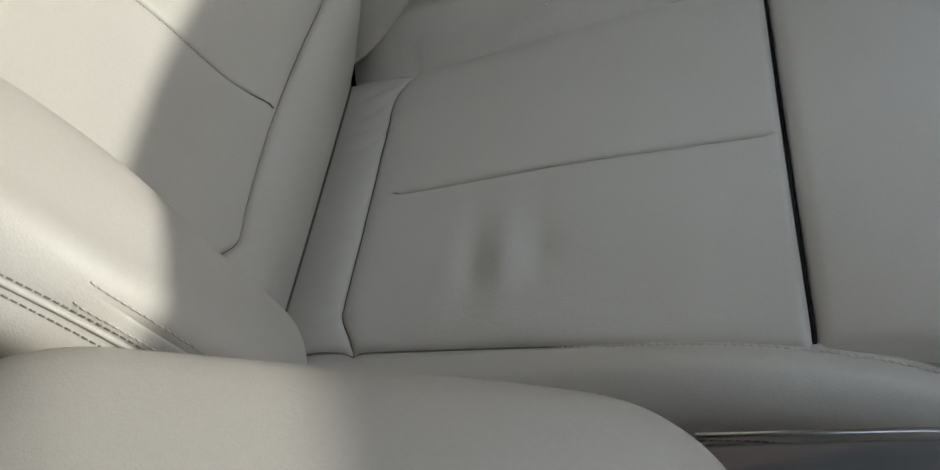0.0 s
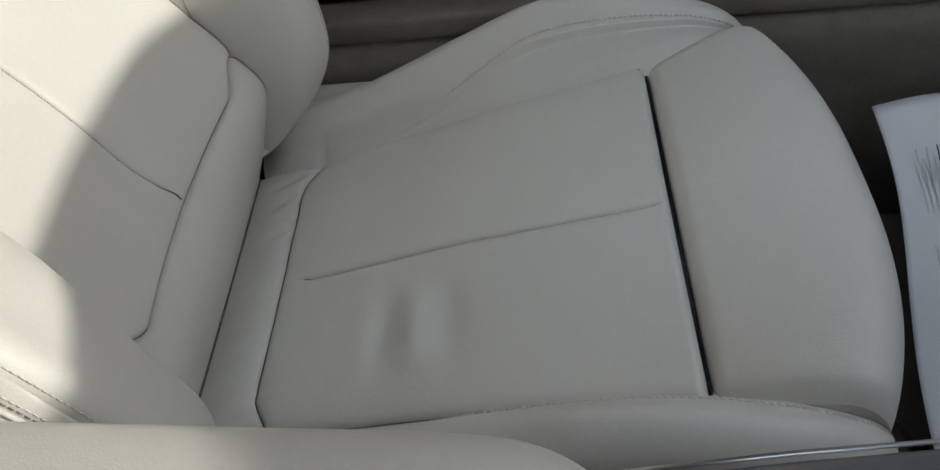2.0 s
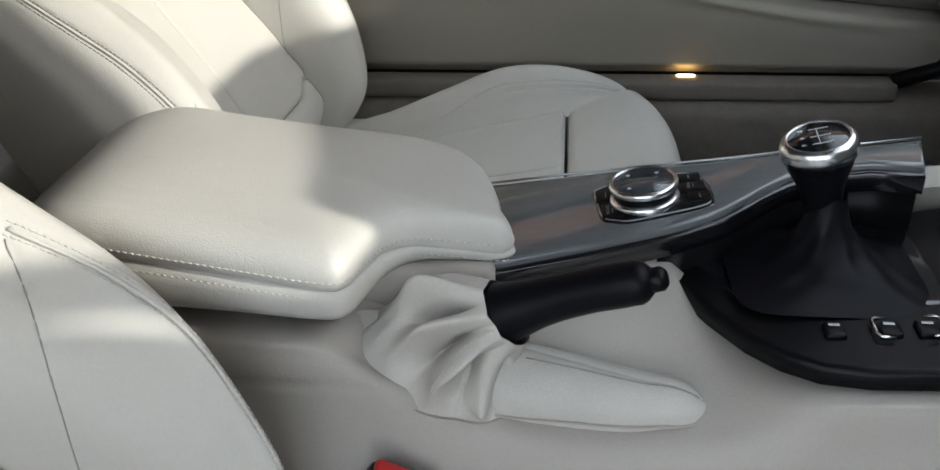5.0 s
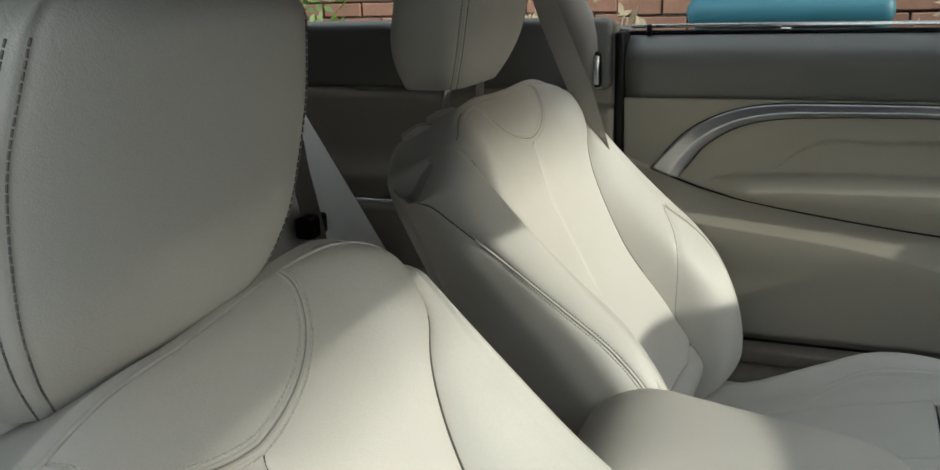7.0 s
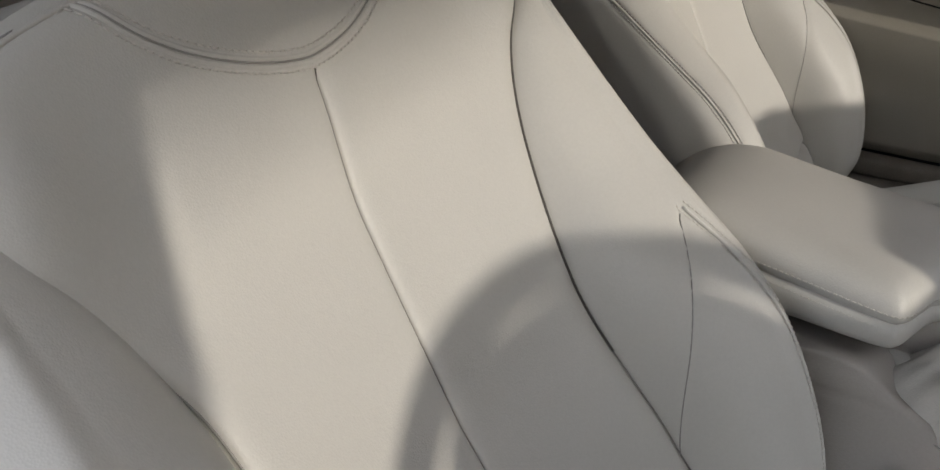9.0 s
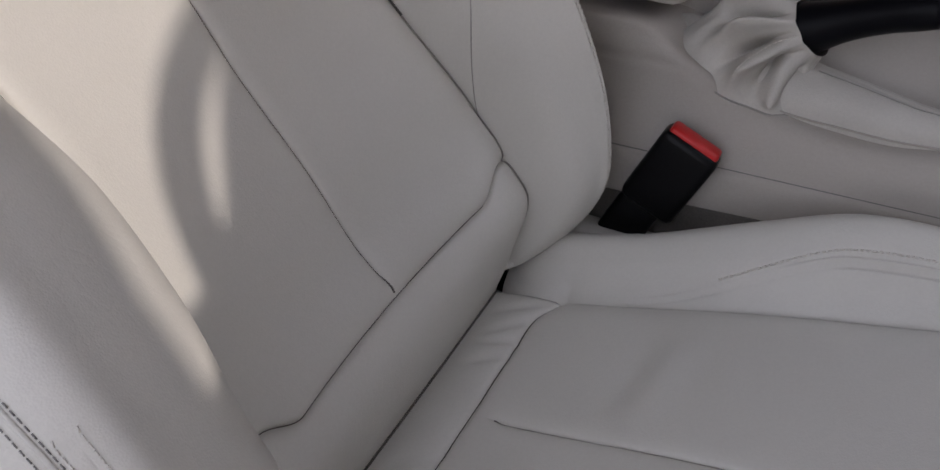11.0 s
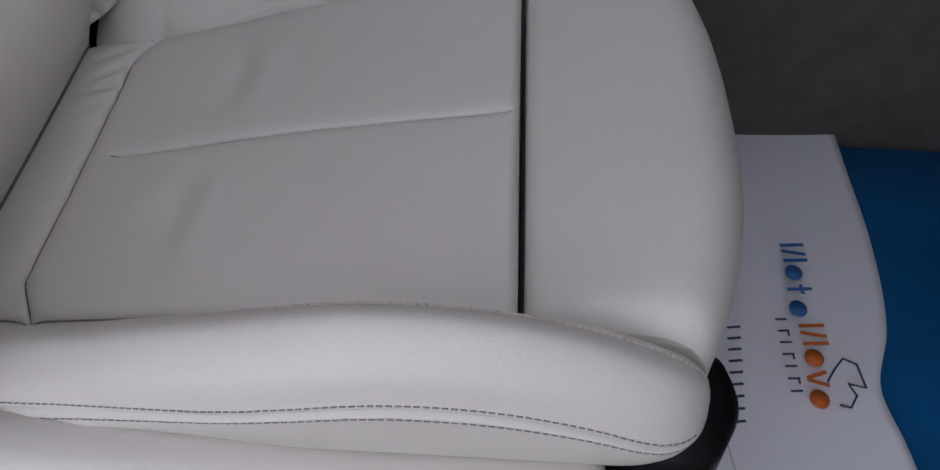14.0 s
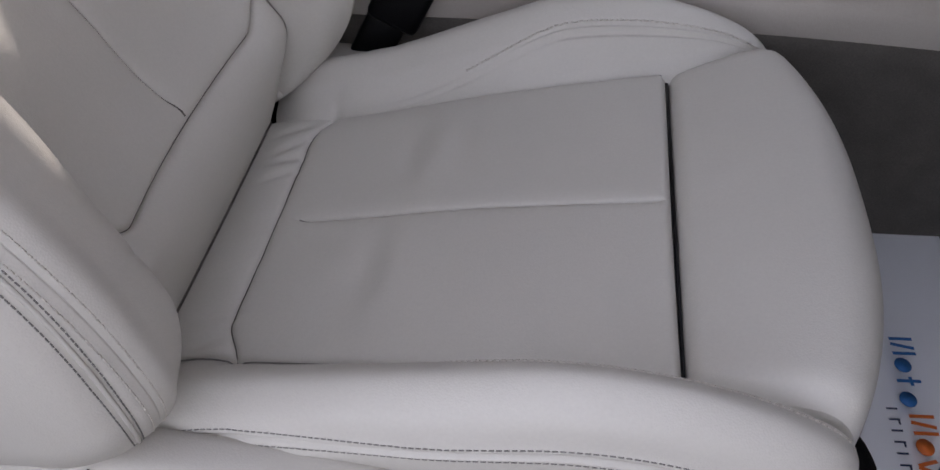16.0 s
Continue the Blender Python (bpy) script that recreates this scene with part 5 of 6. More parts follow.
def handbrake():
    h = empty("handbrake", (0.30, -0.075, 0.44))
    tagged(h, "black handbrake lever in a creased pale leather boot", "handbrake")
    o = np.array([0.30, -0.075, 0.44])
    a, b = np.array([0.318, -0.068, 0.478]), np.array([0.412, -0.0865, 0.5195])
    n = 26
    t = np.linspace(0, 1, n)
    pts = a + (b - a) * t[:, None] + np.outer(np.sin(t * np.pi) * 0.003, (0, 0, 1))
    rad = curve(t, [0, 0.06, 0.25, 0.6, 0.86, 0.95, 1.0], [0.0214, 0.0202, 0.0164, 0.0142, 0.0140, 0.0128, 0.008])
    v, f = tube([tuple(p - o) for p in pts], list(rad), 24)
    grip = part("grip", v, f, BLACK_LEATHER, h, "black leather grip")
    d = (b - a) / np.linalg.norm(b - a)
    part("button", *tube([tuple(b - o - d * 0.006), tuple(b - o + d * 0.006), tuple(b - o + d * 0.009)], [0.0078, 0.0078, 0.005], 16), BLACK, grip, "release button")
    # boot: a low padded fairing and a bunched sleeve up to the grip
    U, V = np.meshgrid(np.linspace(0, 1, 90), np.linspace(-1, 1, 41), indexing="ij")
    wide = curve(U, [0, 0.04, 0.15, 0.35, 0.6, 0.85, 0.96, 1.0], [0.003, 0.014, 0.026, 0.034, 0.029, 0.022, 0.014, 0.003])
    X = 0.218 + 0.238 * U
    Y = curve(U, [0, 0.3, 0.7, 1.0], [-0.052, -0.064, -0.077, -0.086]) + V * wide
    ground_z = curve(X, [0.21, 0.25, 0.30, 0.38, 0.46], [0.462, 0.440, 0.424, 0.418, 0.420])
    tall = curve(U, [0, 0.06, 0.25, 0.5, 0.8, 0.95, 1.0], [0.004, 0.014, 0.030, 0.028, 0.019, 0.012, 0.003])
    Z = ground_z + tall * np.sqrt(np.clip(1 - V**2, 0, 1)) ** 0.9 + 0.002 + groove(V - 0.25 + 0.5 * (U - 0.5), 0.0030, 0.05) * step(0.35, 0.55, U)
    Z = Z + 0.0020 * np.sin(U * 40 + V * 3) * step(0.55, 0.2, U) * (1 - V**2)
    boot = part("boot_fairing", *padded(X - o[0], Y - o[1], Z - o[2], (0, 0, -0.012)), BOOT_LEATHER, h, "pale leather base of the boot")
    # darker tube draws the shade of the fairing's fold
    fold = [(X[i, 17] - o[0], Y[i, 17] - o[1], Z[i, 17] - o[2] + 0.0004) for i in range(44, 87)]
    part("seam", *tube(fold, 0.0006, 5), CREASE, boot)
    rim = [(X[i, 0] - o[0], Y[i, 0] - o[1] - 0.001, Z[i, 0] - o[2]) for i in range(90)] + [(X[i, -1] - o[0], Y[i, -1] - o[1] + 0.001, Z[i, -1] - o[2]) for i in range(89, -1, -1)]
    part("boot_rim", *tube(rim, 0.0009, 6, True), SOFT_PLASTIC, boot)
    A, S = np.meshgrid(np.linspace(0, 2 * np.pi, 240, endpoint=False), np.linspace(0, 1, 110), indexing="ij")
    side = np.cross(d, (0, 0, 1.0))
    side /= np.linalg.norm(side)
    upv = np.cross(side, d)
    ca, sa = np.cos(A), np.sin(A)
    collar = [a[q] + d[q] * (0.006 - 0.006 * sa) + 0.0222 * (ca * side[q] + sa * upv[q]) for q in range(3)]
    out = [ca * side[q] + sa * upv[q] for q in range(3)]
    foot = [0.283 - 0.063 * sa, -0.069 - 0.043 * ca, 0]
    foot[2] = curve(foot[0], [0.21, 0.25, 0.30, 0.38, 0.46], [0.466, 0.442, 0.428, 0.424, 0.424]) - 0.006 + 0.016 * step(0.0, -1.0, ca)
    mid = [collar[q] - d[q] * (0.040 + 0.012 * sa) + out[q] * 0.016 for q in range(3)]
    # big soft pleats hang from the collar, with a deep pit between the two uppermost
    turn = np.mod(A - 0.30 * (S - 0.4) + np.pi, 2 * np.pi) - np.pi
    push = 0 * S
    for at, wide, tall, low, mid_s in ((2.05, 0.30, 0.004, 0.35, 0.45), (1.42, 0.20, 0.011, 0.24, 0.36), (1.02, 0.14, -0.020, 0.15, 0.32), (0.66, 0.14, 0.013, 0.24, 0.36), (0.30, 0.12, -0.014, 0.26, 0.46), (0.00, 0.14, 0.012, 0.30, 0.48), (-0.32, 0.10, -0.014, 0.24, 0.55), (-0.62, 0.15, 0.011, 0.26, 0.60), (-0.98, 0.12, -0.012, 0.22, 0.58), (-1.35, 0.20, 0.009, 0.25, 0.60), (2.9, 0.30, 0.005, 0.3, 0.5)):
        push = push + 1.7 * tall * np.exp(-((turn - at) / (0.85 * wide)) ** 2 - ((S - mid_s) / low) ** 2)
    push = push + (0.0006 * np.sin(17 * A + 9 * S) + 0.0010 * np.sin(11 * A - 14 * S + 2 * np.sin(3 * A))) * np.sin(np.pi * S)
    Xs, Ys, Zs = ((1 - S) ** 2 * collar[q] + 2 * S * (1 - S) * mid[q] + S**2 * foot[q] + out[q] * push for q in range(3))
    sleeve = part("boot_sleeve", *grid(Xs - o[0], Ys - o[1], Zs - o[2], loop_u=True), BOOT_LEATHER, h, "bunched and creased pale leather sleeve")
    # thin dark tube stands in for the shade round the boot's foot
    part("boot_foot_shade", *tube([(Xs[i, -1] - o[0], Ys[i, -1] - o[1], Zs[i, -1] - o[2] + 0.0015) for i in range(0, 240, 3)], 0.0008, 5, True), CREASE, sleeve, "dark gap round the boot's foot")
    ln = [(Xs[4, j] - o[0], Ys[4, j] - o[1] - 0.0005, Zs[4, j] - o[2]) for j in range(3, 80)]
    part("stitching", *stitches(ln), THREAD, sleeve)
    return h


handbrake()


def buckle():
    b = empty("belt_buckle", (0.231, -0.151, 0.347))
    tagged(b, "black seat-belt buckle with a red button", "buckle")
    m = Matrix.Rotation(radians(25), 4, "Y") @ Matrix.Rotation(radians(-3), 4, "X")
    part("buckle_body", *moved(boxed(0.050, 0.024, 0.075, 0.007, 3, at=(0.006, 0, 0.030)), m), BLACK, b)
    part("release_button", *moved(boxed(0.044, 0.016, 0.010, 0.003, 2, at=(0.006, 0, 0.0660)), m), RED, b, "bright red release button")
    part("buckle_stem", *moved(boxed(0.038, 0.016, 0.12, 0.005, 2, at=(0.002, 0, -0.055)), m), BLACK, b)
    return b


buckle()


# ---- passenger door ----
DY = 0.700


def slab_upright(outline, face, depth, bevel):
    """A plate standing in the door's plane: outline in x and z, its inner face and its thickness."""
    v, f = slab(outline, 0, depth, bevel)
    return [(x, face - z, y) for x, y, z in v], f


def door_panel():
    d = empty("door", (0.35, DY, 0.39))
    tagged(d, "closed car door with beige panel and dark top", "car door", kind="structure")
    d.name = "door_1"
    o = np.array([0.35, DY, 0.39])

    def add(name, vf, mat, label="", smooth=True, parent=None):
        return part(name, [tuple(np.array(v) - o) for v in vf[0]], vf[1], mat, parent or d, label, smooth)

    x0, x1 = -0.118, 0.90
    # top: dark shoulder below the window
    prof = [(0.755, 0.864), (0.742, 0.862), (0.726, 0.853), (0.708, 0.836), (0.702, 0.812), (0.711, 0.762)]
    k = np.linspace(0, 5, 26)
    yy, zz = curve(k, range(6), [p[0] for p in prof]), curve(k, range(6), [p[1] for p in prof])
    X, I = np.meshgrid(np.linspace(x0, x1, 30), np.arange(26), indexing="ij")
    add("door_top", padded(X, yy[I], zz[I], (0, 0.02, 0), flip=True), DARK_TRIM, "dark grey soft door shoulder")
    add("window_seal", boxed(1.02, 0.012, 0.010, 0.003, at=(0.39, 0.747, 0.864)), BLACK)
    add("bright_line", boxed(1.02, 0.006, 0.006, 0.001, at=(0.39, 0.760, 0.8745)), CHROME, "thin bright line at the window's foot")
    # middle and lower panel as one sheet with its bulges
    X, Z = np.meshgrid(np.linspace(x0, x1, 400), np.linspace(0.376, 0.765, 260), indexing="ij")
    line_at = ([-0.12, -0.05, 0.014, 0.10, 0.176, 0.307, 0.407, 0.60, 0.90], [0.672, 0.645, 0.623, 0.606, 0.594, 0.577, 0.567, 0.548, 0.52])
    line = curve(X, *line_at)
    below = step(line + 0.002, line - 0.004, Z)
    Y = DY + 0.0 * X
    # lower panel: a ledge facing up, then a flat face that turns under at the foot
    edge = curve(X, [-0.12, 0.013, 0.067, 0.272, 0.453, 0.90], [0.60, 0.572, 0.566, 0.541, 0.500, 0.42])
    drop = np.clip((line - Z) / np.maximum(line - edge, 0.01), 0, 1)
    Y = Y - below * (0.004 + 0.026 * drop**1.2) + 0.012 * below * step(edge - 0.004, edge - 0.10, Z) + 0.016 * step(0.398, 0.376, Z) ** 2
    # padded armrest ledge above the joint
    shelf = curve(X, [-0.12, 0.0, 0.017, 0.05, 0.10, 0.206, 0.5, 0.9], [0.60, 0.622, 0.634, 0.646, 0.651, 0.655, 0.658, 0.658])
    q = np.clip((shelf - Z) / 0.022, 0, 1)
    under = np.clip((shelf - 0.022 - Z) / np.maximum(shelf - 0.022 - line, 0.004), 0, 1)
    Y = Y - (1 - below) * step(0.012, 0.09, X) * 0.036 * np.sqrt(np.clip(q, 0, 1)) * (1 - 0.55 * under**2)
    Y = Y + groove(Z - shelf, 0.003, 0.0022) * step(0.012, 0.03, X)
    # crease along the insert
    crease = curve(X, [0.0, 0.118, 0.145, 0.170, 0.265, 0.398, 0.9], [0.650, 0.660, 0.680, 0.6955, 0.702, 0.706, 0.708])
    on = step(0.115, 0.15, X) * (1 - step(0.396, 0.402, X))
    Y = Y + groove(Z - crease, 0.0035, 0.0022) * on + 0.005 * step(crease - 0.001, crease + 0.006, Z) * on * step(0.12, 0.25, X)
    # map pocket
    top = curve(X, [0.39, 0.41, 0.45, 0.505, 0.7, 0.9], [0.540, 0.549, 0.552, 0.553, 0.545, 0.53])
    low = curve(X, [0.39, 0.41, 0.45, 0.51, 0.7, 0.9], [0.538, 0.524, 0.515, 0.502, 0.47, 0.45])
    inside = step(top + 0.001, top - 0.003, Z) * step(low - 0.002, low + 0.004, Z) * step(0.391, 0.400, X) * (1 - step(0.87, 0.89, X))
    Y = Y + 0.060 * inside - 0.006 * np.exp(-((Z - low + 0.010) / 0.008) ** 2) * step(0.38, 0.46, X) * (1 - step(0.78, 0.84, X))
    # bowl of the release handle with its raised rim, and the speaker ring
    left = 0.400 + (0.717 - Z) * 0.56
    dist = np.minimum.reduce([X - left, 0.570 - X, Z - 0.675, 0.718 - Z])
    Y = Y + 0.020 * step(0.0, 0.014, dist) - 0.0016 * np.exp(-((dist + 0.003) / 0.003) ** 2)
    rr = np.hypot(X - 0.672, Z - 0.592)
    Y = Y + groove(rr - 0.040, 0.003, 0.002)
    add("door_card", padded(X, Y, Z, (0, 0.03, 0)), DOOR_PLASTIC, "beige door panel with armrest, pocket and bulges")
    gx = np.linspace(-0.060, 0.88, 80)
    add("panel_joint", tube([(x, DY - 0.0050 - 0.0120 * float(step(0.012, 0.09, np.array(x))), float(curve(x, *line_at)) + 0.0005) for x in gx], 0.0016, 5), BLACK, "dark joint above the lower panel")
    # aluminium strip
    cx = [(-0.050, 0.646), (-0.030, 0.672), (0.0, 0.705), (0.05, 0.734), (0.11, 0.748), (0.2, 0.752), (0.35, 0.753), (0.55, 0.754), (0.72, 0.752), (0.88, 0.75)]
    k = np.linspace(0, len(cx) - 1, 70)
    sx, sz = curve(k, range(len(cx)), [p[0] for p in cx]), curve(k, range(len(cx)), [p[1] for p in cx])
    wd = curve(k, [0, 0.4, 1.5, 3, 5, 9], [0.021, 0.021, 0.019, 0.014, 0.010, 0.009])
    tx, tz = np.gradient(sx), np.gradient(sz)
    ln = np.hypot(tx, tz)
    V = np.linspace(-1, 1, 17)
    Xs, Zs = sx[:, None] + (tz / ln * wd)[:, None] * V, sz[:, None] - (tx / ln * wd)[:, None] * V
    cut = np.clip(1 - k / 0.9, 0, 1)[:, None]
    Xs, Zs = Xs + cut * 0.007 * V, Zs + cut * 0.006 * V
    Ys = DY - 0.004 - np.interp(V, [-1, -0.9, 0.15, 0.3, 0.95, 1], [0.001, 0.004, 0.010, 0.0095, 0.003, 0.0])[None] + 0 * Xs
    add("trim_strip", padded(Xs, Ys, Zs, (0, 0.012, 0), flip=True), ALU, "brushed aluminium trim strip")
    # black tubes draw shadow lines along both edges of the strip
    for v in (-1.03, 1.03):
        ex, ez = sx + tz / ln * wd * v, sz - tx / ln * wd * v
        add("strip_shade_line", tube([(ex[i], DY - 0.0035, ez[i]) for i in range(6, 70)], 0.0010, 5), BLACK)
    # darker tube lays the crease's shade along the door insert
    px = np.linspace(0.120, 0.396, 40)
    add("crease_line", tube([(x, DY - 0.0012, float(curve(x, [0.0, 0.118, 0.145, 0.170, 0.265, 0.398, 0.9], [0.650, 0.660, 0.680, 0.6955, 0.702, 0.706, 0.708])) - 0.0005) for x in px], 0.0007, 5), CREASE)
    # dark sheet inside the pocket replaces the shade that falls there
    PU, PV = np.meshgrid(np.linspace(0.402, 0.872, 40), np.linspace(0.05, 0.95, 8), indexing="ij")
    pt = curve(PU, [0.39, 0.41, 0.45, 0.505, 0.7, 0.9], [0.540, 0.549, 0.552, 0.553, 0.545, 0.53])
    pb = curve(PU, [0.39, 0.41, 0.45, 0.51, 0.7, 0.9], [0.538, 0.524, 0.515, 0.502, 0.47, 0.45])
    add("pocket_shade_sheet", padded(PU, DY + 0.018 + 0 * PU, pb + (pt - pb) * PV, (0, 0.004, 0)), POCKET_SHADE, "dark sheet standing in for the shade in the map pocket")
    # release handle
    add("release_handle", slab_upright([(0.415, 0.696), (0.425, 0.6985), (0.450, 0.6985), (0.463, 0.695), (0.495, 0.697), (0.534, 0.699), (0.538, 0.692), (0.495, 0.687), (0.46, 0.684), (0.428, 0.683)], DY - 0.012, 0.010, 0.003), CHROME, "chromed release handle")
    add("lock_button", lathe([(0.002, 0), (0.007, 0), (0.007, 0.004)], 16, Matrix.Translation((0.515, DY - 0.026, 0.638)) @ Matrix.Rotation(radians(90), 4, "X")), BLACK)
    # pull handle
    add("pull_handle", slab_upright([(0.404, 0.572), (0.425, 0.586), (0.46, 0.603), (0.50, 0.620), (0.55, 0.640), (0.60, 0.668), (0.64, 0.700), (0.668, 0.742), (0.700, 0.742), (0.680, 0.690), (0.64, 0.636), (0.59, 0.598), (0.54, 0.579), (0.47, 0.571)], DY - 0.046, 0.05, 0.008), BLACK_LEATHER, "black curved pull handle")
    # lamp under the panel's edge
    add("door_lamp", boxed(0.024, 0.004, 0.0022, 0.0006, at=(0.525, 0.680, 0.3765)), LAMP, "small glowing warm door lamp")
    add("lock_pin", lathe([(0.004, 0.0), (0.0045, 0.008), (0.0055, 0.014), (0.003, 0.018)], 14, Matrix.Translation((-0.087, 0.738, 0.861))), BLACK)
    add("door_skin", boxed(1.03, 0.03, 0.62, 0.01, at=(0.39, 0.775, 0.55)), BODY_PAINT)
    add("rear_seal", boxed(0.014, 0.05, 0.50, 0.005, at=(-0.126, 0.715, 0.62)), BLACK, "black rubber seal")
    add("front_seal", tube([(0.80, 0.672, 0.372), (0.86, 0.672, 0.392), (0.895, 0.675, 0.45), (0.905, 0.69, 0.56)], 0.012, 8), BLACK)
    return d


door_panel()
kick = part("kick_panel", *boxed(0.24, 0.05, 0.46, 0.02, 3, at=(1.0, 0.655, 0.36)), PALE_PLASTIC)
tagged(kick, "pale plastic panel beside the footwell", "trim", kind="structure")

# ---- rear side: quarter trim, window, belts, bench ----
def quarter(sgn):
    q = empty("rear_side", (-0.55, sgn * 0.70, 0.4))
    tagged(q, "dark shaded beige rear side panel with armrest", "side panel", kind="structure")
    q.name = "wall_rear_side"
    o = np.array([-0.55, sgn * 0.70, 0.4])
    X, Z = np.meshgrid(np.linspace(-1.10, -0.134, 90), np.linspace(0.30, 0.885, 80), indexing="ij")
    line = curve(X, [-1.1, -0.75, -0.5, -0.134], [0.755, 0.775, 0.770, 0.745])
    Y = 0.70 - 0.022 * step(line + 0.004, line - 0.004, Z) + groove(Z - line, 0.004, 0.003)
    Y = Y - 0.05 * step(0.585, 0.575, Z) * step(-0.40, -0.50, X)
    Y = Y - 0.02 * np.exp(-((Z - 0.615) / 0.03) ** 2) * step(-0.40, -0.47, X)
    v, f = padded(X, sgn * Y, Z, (0, sgn * 0.03, 0), flip=sgn < 0)
    part("side_card", [tuple(np.array(p) - o) for p in v], f, DOOR_PLASTIC, q)
    v, f = boxed(0.96, 0.05, 0.115, 0.015, 3, at=(-0.617, sgn * 0.708, 0.835))
    part("side_shoulder", [tuple(np.array(p) - o) for p in v], f, DARK_TRIM, q, "dark soft shoulder below the window")
    v, f = boxed(0.30, 0.012, 0.010, 0.003, at=(-0.60, sgn * 0.645, 0.581))
    part("chrome_line", [tuple(np.array(p) - o) for p in v], f, CHROME, q, "thin chromed strip")
    v, f = boxed(1.0, 0.03, 0.75, 0.01, at=(-0.62, sgn * 0.775, 0.50))
    part("side_skin", [tuple(np.array(p) - o) for p in v], f, BODY_PAINT, q)
    return q


quarter(1)
quarter(-1)
# pillar behind the door with the belt guide
bp = part("belt_pillar", *tube([(-0.175, 0.700, 0.78), (-0.185, 0.695, 0.86), (-0.235, 0.665, 0.98), (-0.28, 0.625, 1.10)], [0.028, 0.030, 0.033, 0.03], 12), HEADLINER)
tagged(bp, "pale trim pillar behind the door", "pillar", kind="structure")
# unseen pillar, added to keep light off the rear of the cabin
bp2 = part("door_pillar", *boxed(0.13, 0.05, 0.80, 0.015, 3, at=(-0.215, -0.70, 0.70)), HEADLINER)
tagged(bp2, "unseen pale pillar behind the driver's door, added to shade the rear", "pillar", kind="structure")
bg = part("belt_guide", *boxed(0.030, 0.030, 0.060, 0.008, 2, at=(-0.166, 0.690, 0.812)), BLACK)
part("guide_chrome", *boxed(0.010, 0.006, 0.046, 0.002, at=(-0.158, 0.674, 0.812)), CHROME, bg, "bright chromed guide")
tagged(bg, "black belt guide with a chromed bar", "belt guide")


def strap(name, pts, width, label):
    P = np.array(pts, float)
    k = np.linspace(0, len(P) - 1, 40)
    C = np.array([curve(k, range(len(P)), P[:, q]) for q in range(3)]).T
    T = np.gradient(C, axis=0)
    T /= np.linalg.norm(T, axis=1)[:, None]
    across = np.cross(T, (0.25, 1.0, 0))
    across /= np.linalg.norm(across, axis=1)[:, None]
    V = np.linspace(-0.5, 0.5, 5)
    G = C[:, None] + across[:, None] * (V * width)[None, :, None]
    N = np.cross(T, across) * 0.0012
    H = G + N[:, None]
    v, f = joined(grid(G[..., 0], G[..., 1], G[..., 2]), grid(H[..., 0], H[..., 1], H[..., 2], flip=True))
    ob = part(name, v, f, WEB)
    return tagged(ob, label, "seat belt")


strap("seat_belt", [(-0.275, 0.612, 1.07), (-0.213, 0.605, 0.905), (-0.184, 0.600, 0.838), (-0.158, 0.60, 0.775), (-0.125, 0.60, 0.66)], 0.040, "taupe front seat belt running up the pillar")
strap("rear_seat_belt", [(-0.70, 0.47, 0.90), (-0.605, 0.455, 0.77), (-0.580, 0.45, 0.67), (-0.558, 0.445, 0.575), (-0.545, 0.44, 0.50)], 0.046, "pale rear seat belt with a black tongue")
tg = part("belt_tongue", *boxed(0.03, 0.055, 0.035, 0.006, 2, at=(-0.561, 0.440, 0.590)), BLACK)
tagged(tg, "black belt tongue on the rear belt", "belt tongue")


def rear_bench():
    b = empty("rear_bench", (-0.8, 0, 0.2))
    tagged(b, "pale leather rear bench with moulded backrests", "rear seat")
    o = np.array([-0.8, 0, 0.2])
    for sgn in (-1, 1):
        U, V = np.meshgrid(np.linspace(-1, 1, 50), np.linspace(0, 1, 60), indexing="ij")
        y = sgn * 0.33 + U * 0.265
        s = V * 0.56
        d = 0.02 + 0.05 * np.abs(U) ** 2.5 - 0.03 * np.abs(U) ** 14 + groove(np.abs(U) - 0.62, 0.010, 0.03) - 0.05 * step(0.50, 0.56, s) ** 2
        x, z = -0.46 - 0.52 * s + d * 0.86, 0.34 + 0.86 * s + d * 0.5
        part("bench_back", *padded(x - o[0], y, z - o[2], (-0.08, 0, -0.03), flip=sgn > 0 or True), LEATHER, b)
        U, V = np.meshgrid(np.linspace(-1, 1, 50), np.linspace(0, 1, 50), indexing="ij")
        x = -0.50 + V * 0.24
        z = 0.335 + 0.05 * V + 0.02 * np.abs(U) ** 3 - 0.03 * np.abs(U) ** 16 - 0.05 * step(0.86, 1.0, V) ** 2 + groove(np.abs(U) - 0.6, 0.008, 0.03)
        part("bench_cushion", *padded(x - o[0], sgn * 0.33 + U * 0.27, z - o[2], (0, 0, -0.16)), LEATHER, b)
    part("bench_middle", *boxed(0.26, 0.13, 0.10, 0.02, 3, at=(0.40, 0, 0.13)), SOFT_PLASTIC, b)
    return b


rear_bench()
shelf = part("parcel_shelf", *boxed(0.42, 1.28, 0.03, 0.01, at=(-0.93, 0, 0.815)), DARK_TRIM)
tagged(shelf, "dark parcel shelf behind the rear bench", "shelf", kind="structure")
for sgn in (1,):
    win = part("window_1", *boxed(1.0, 0.004, 0.30, 0.001, at=(0.36, 0.742, 1.00)), GLASS)
    win.visible_shadow = False
    tagged(win, "clear side window of the closed door", "window", kind="structure")
    win.matrix_world = pose(0, 0, 0)

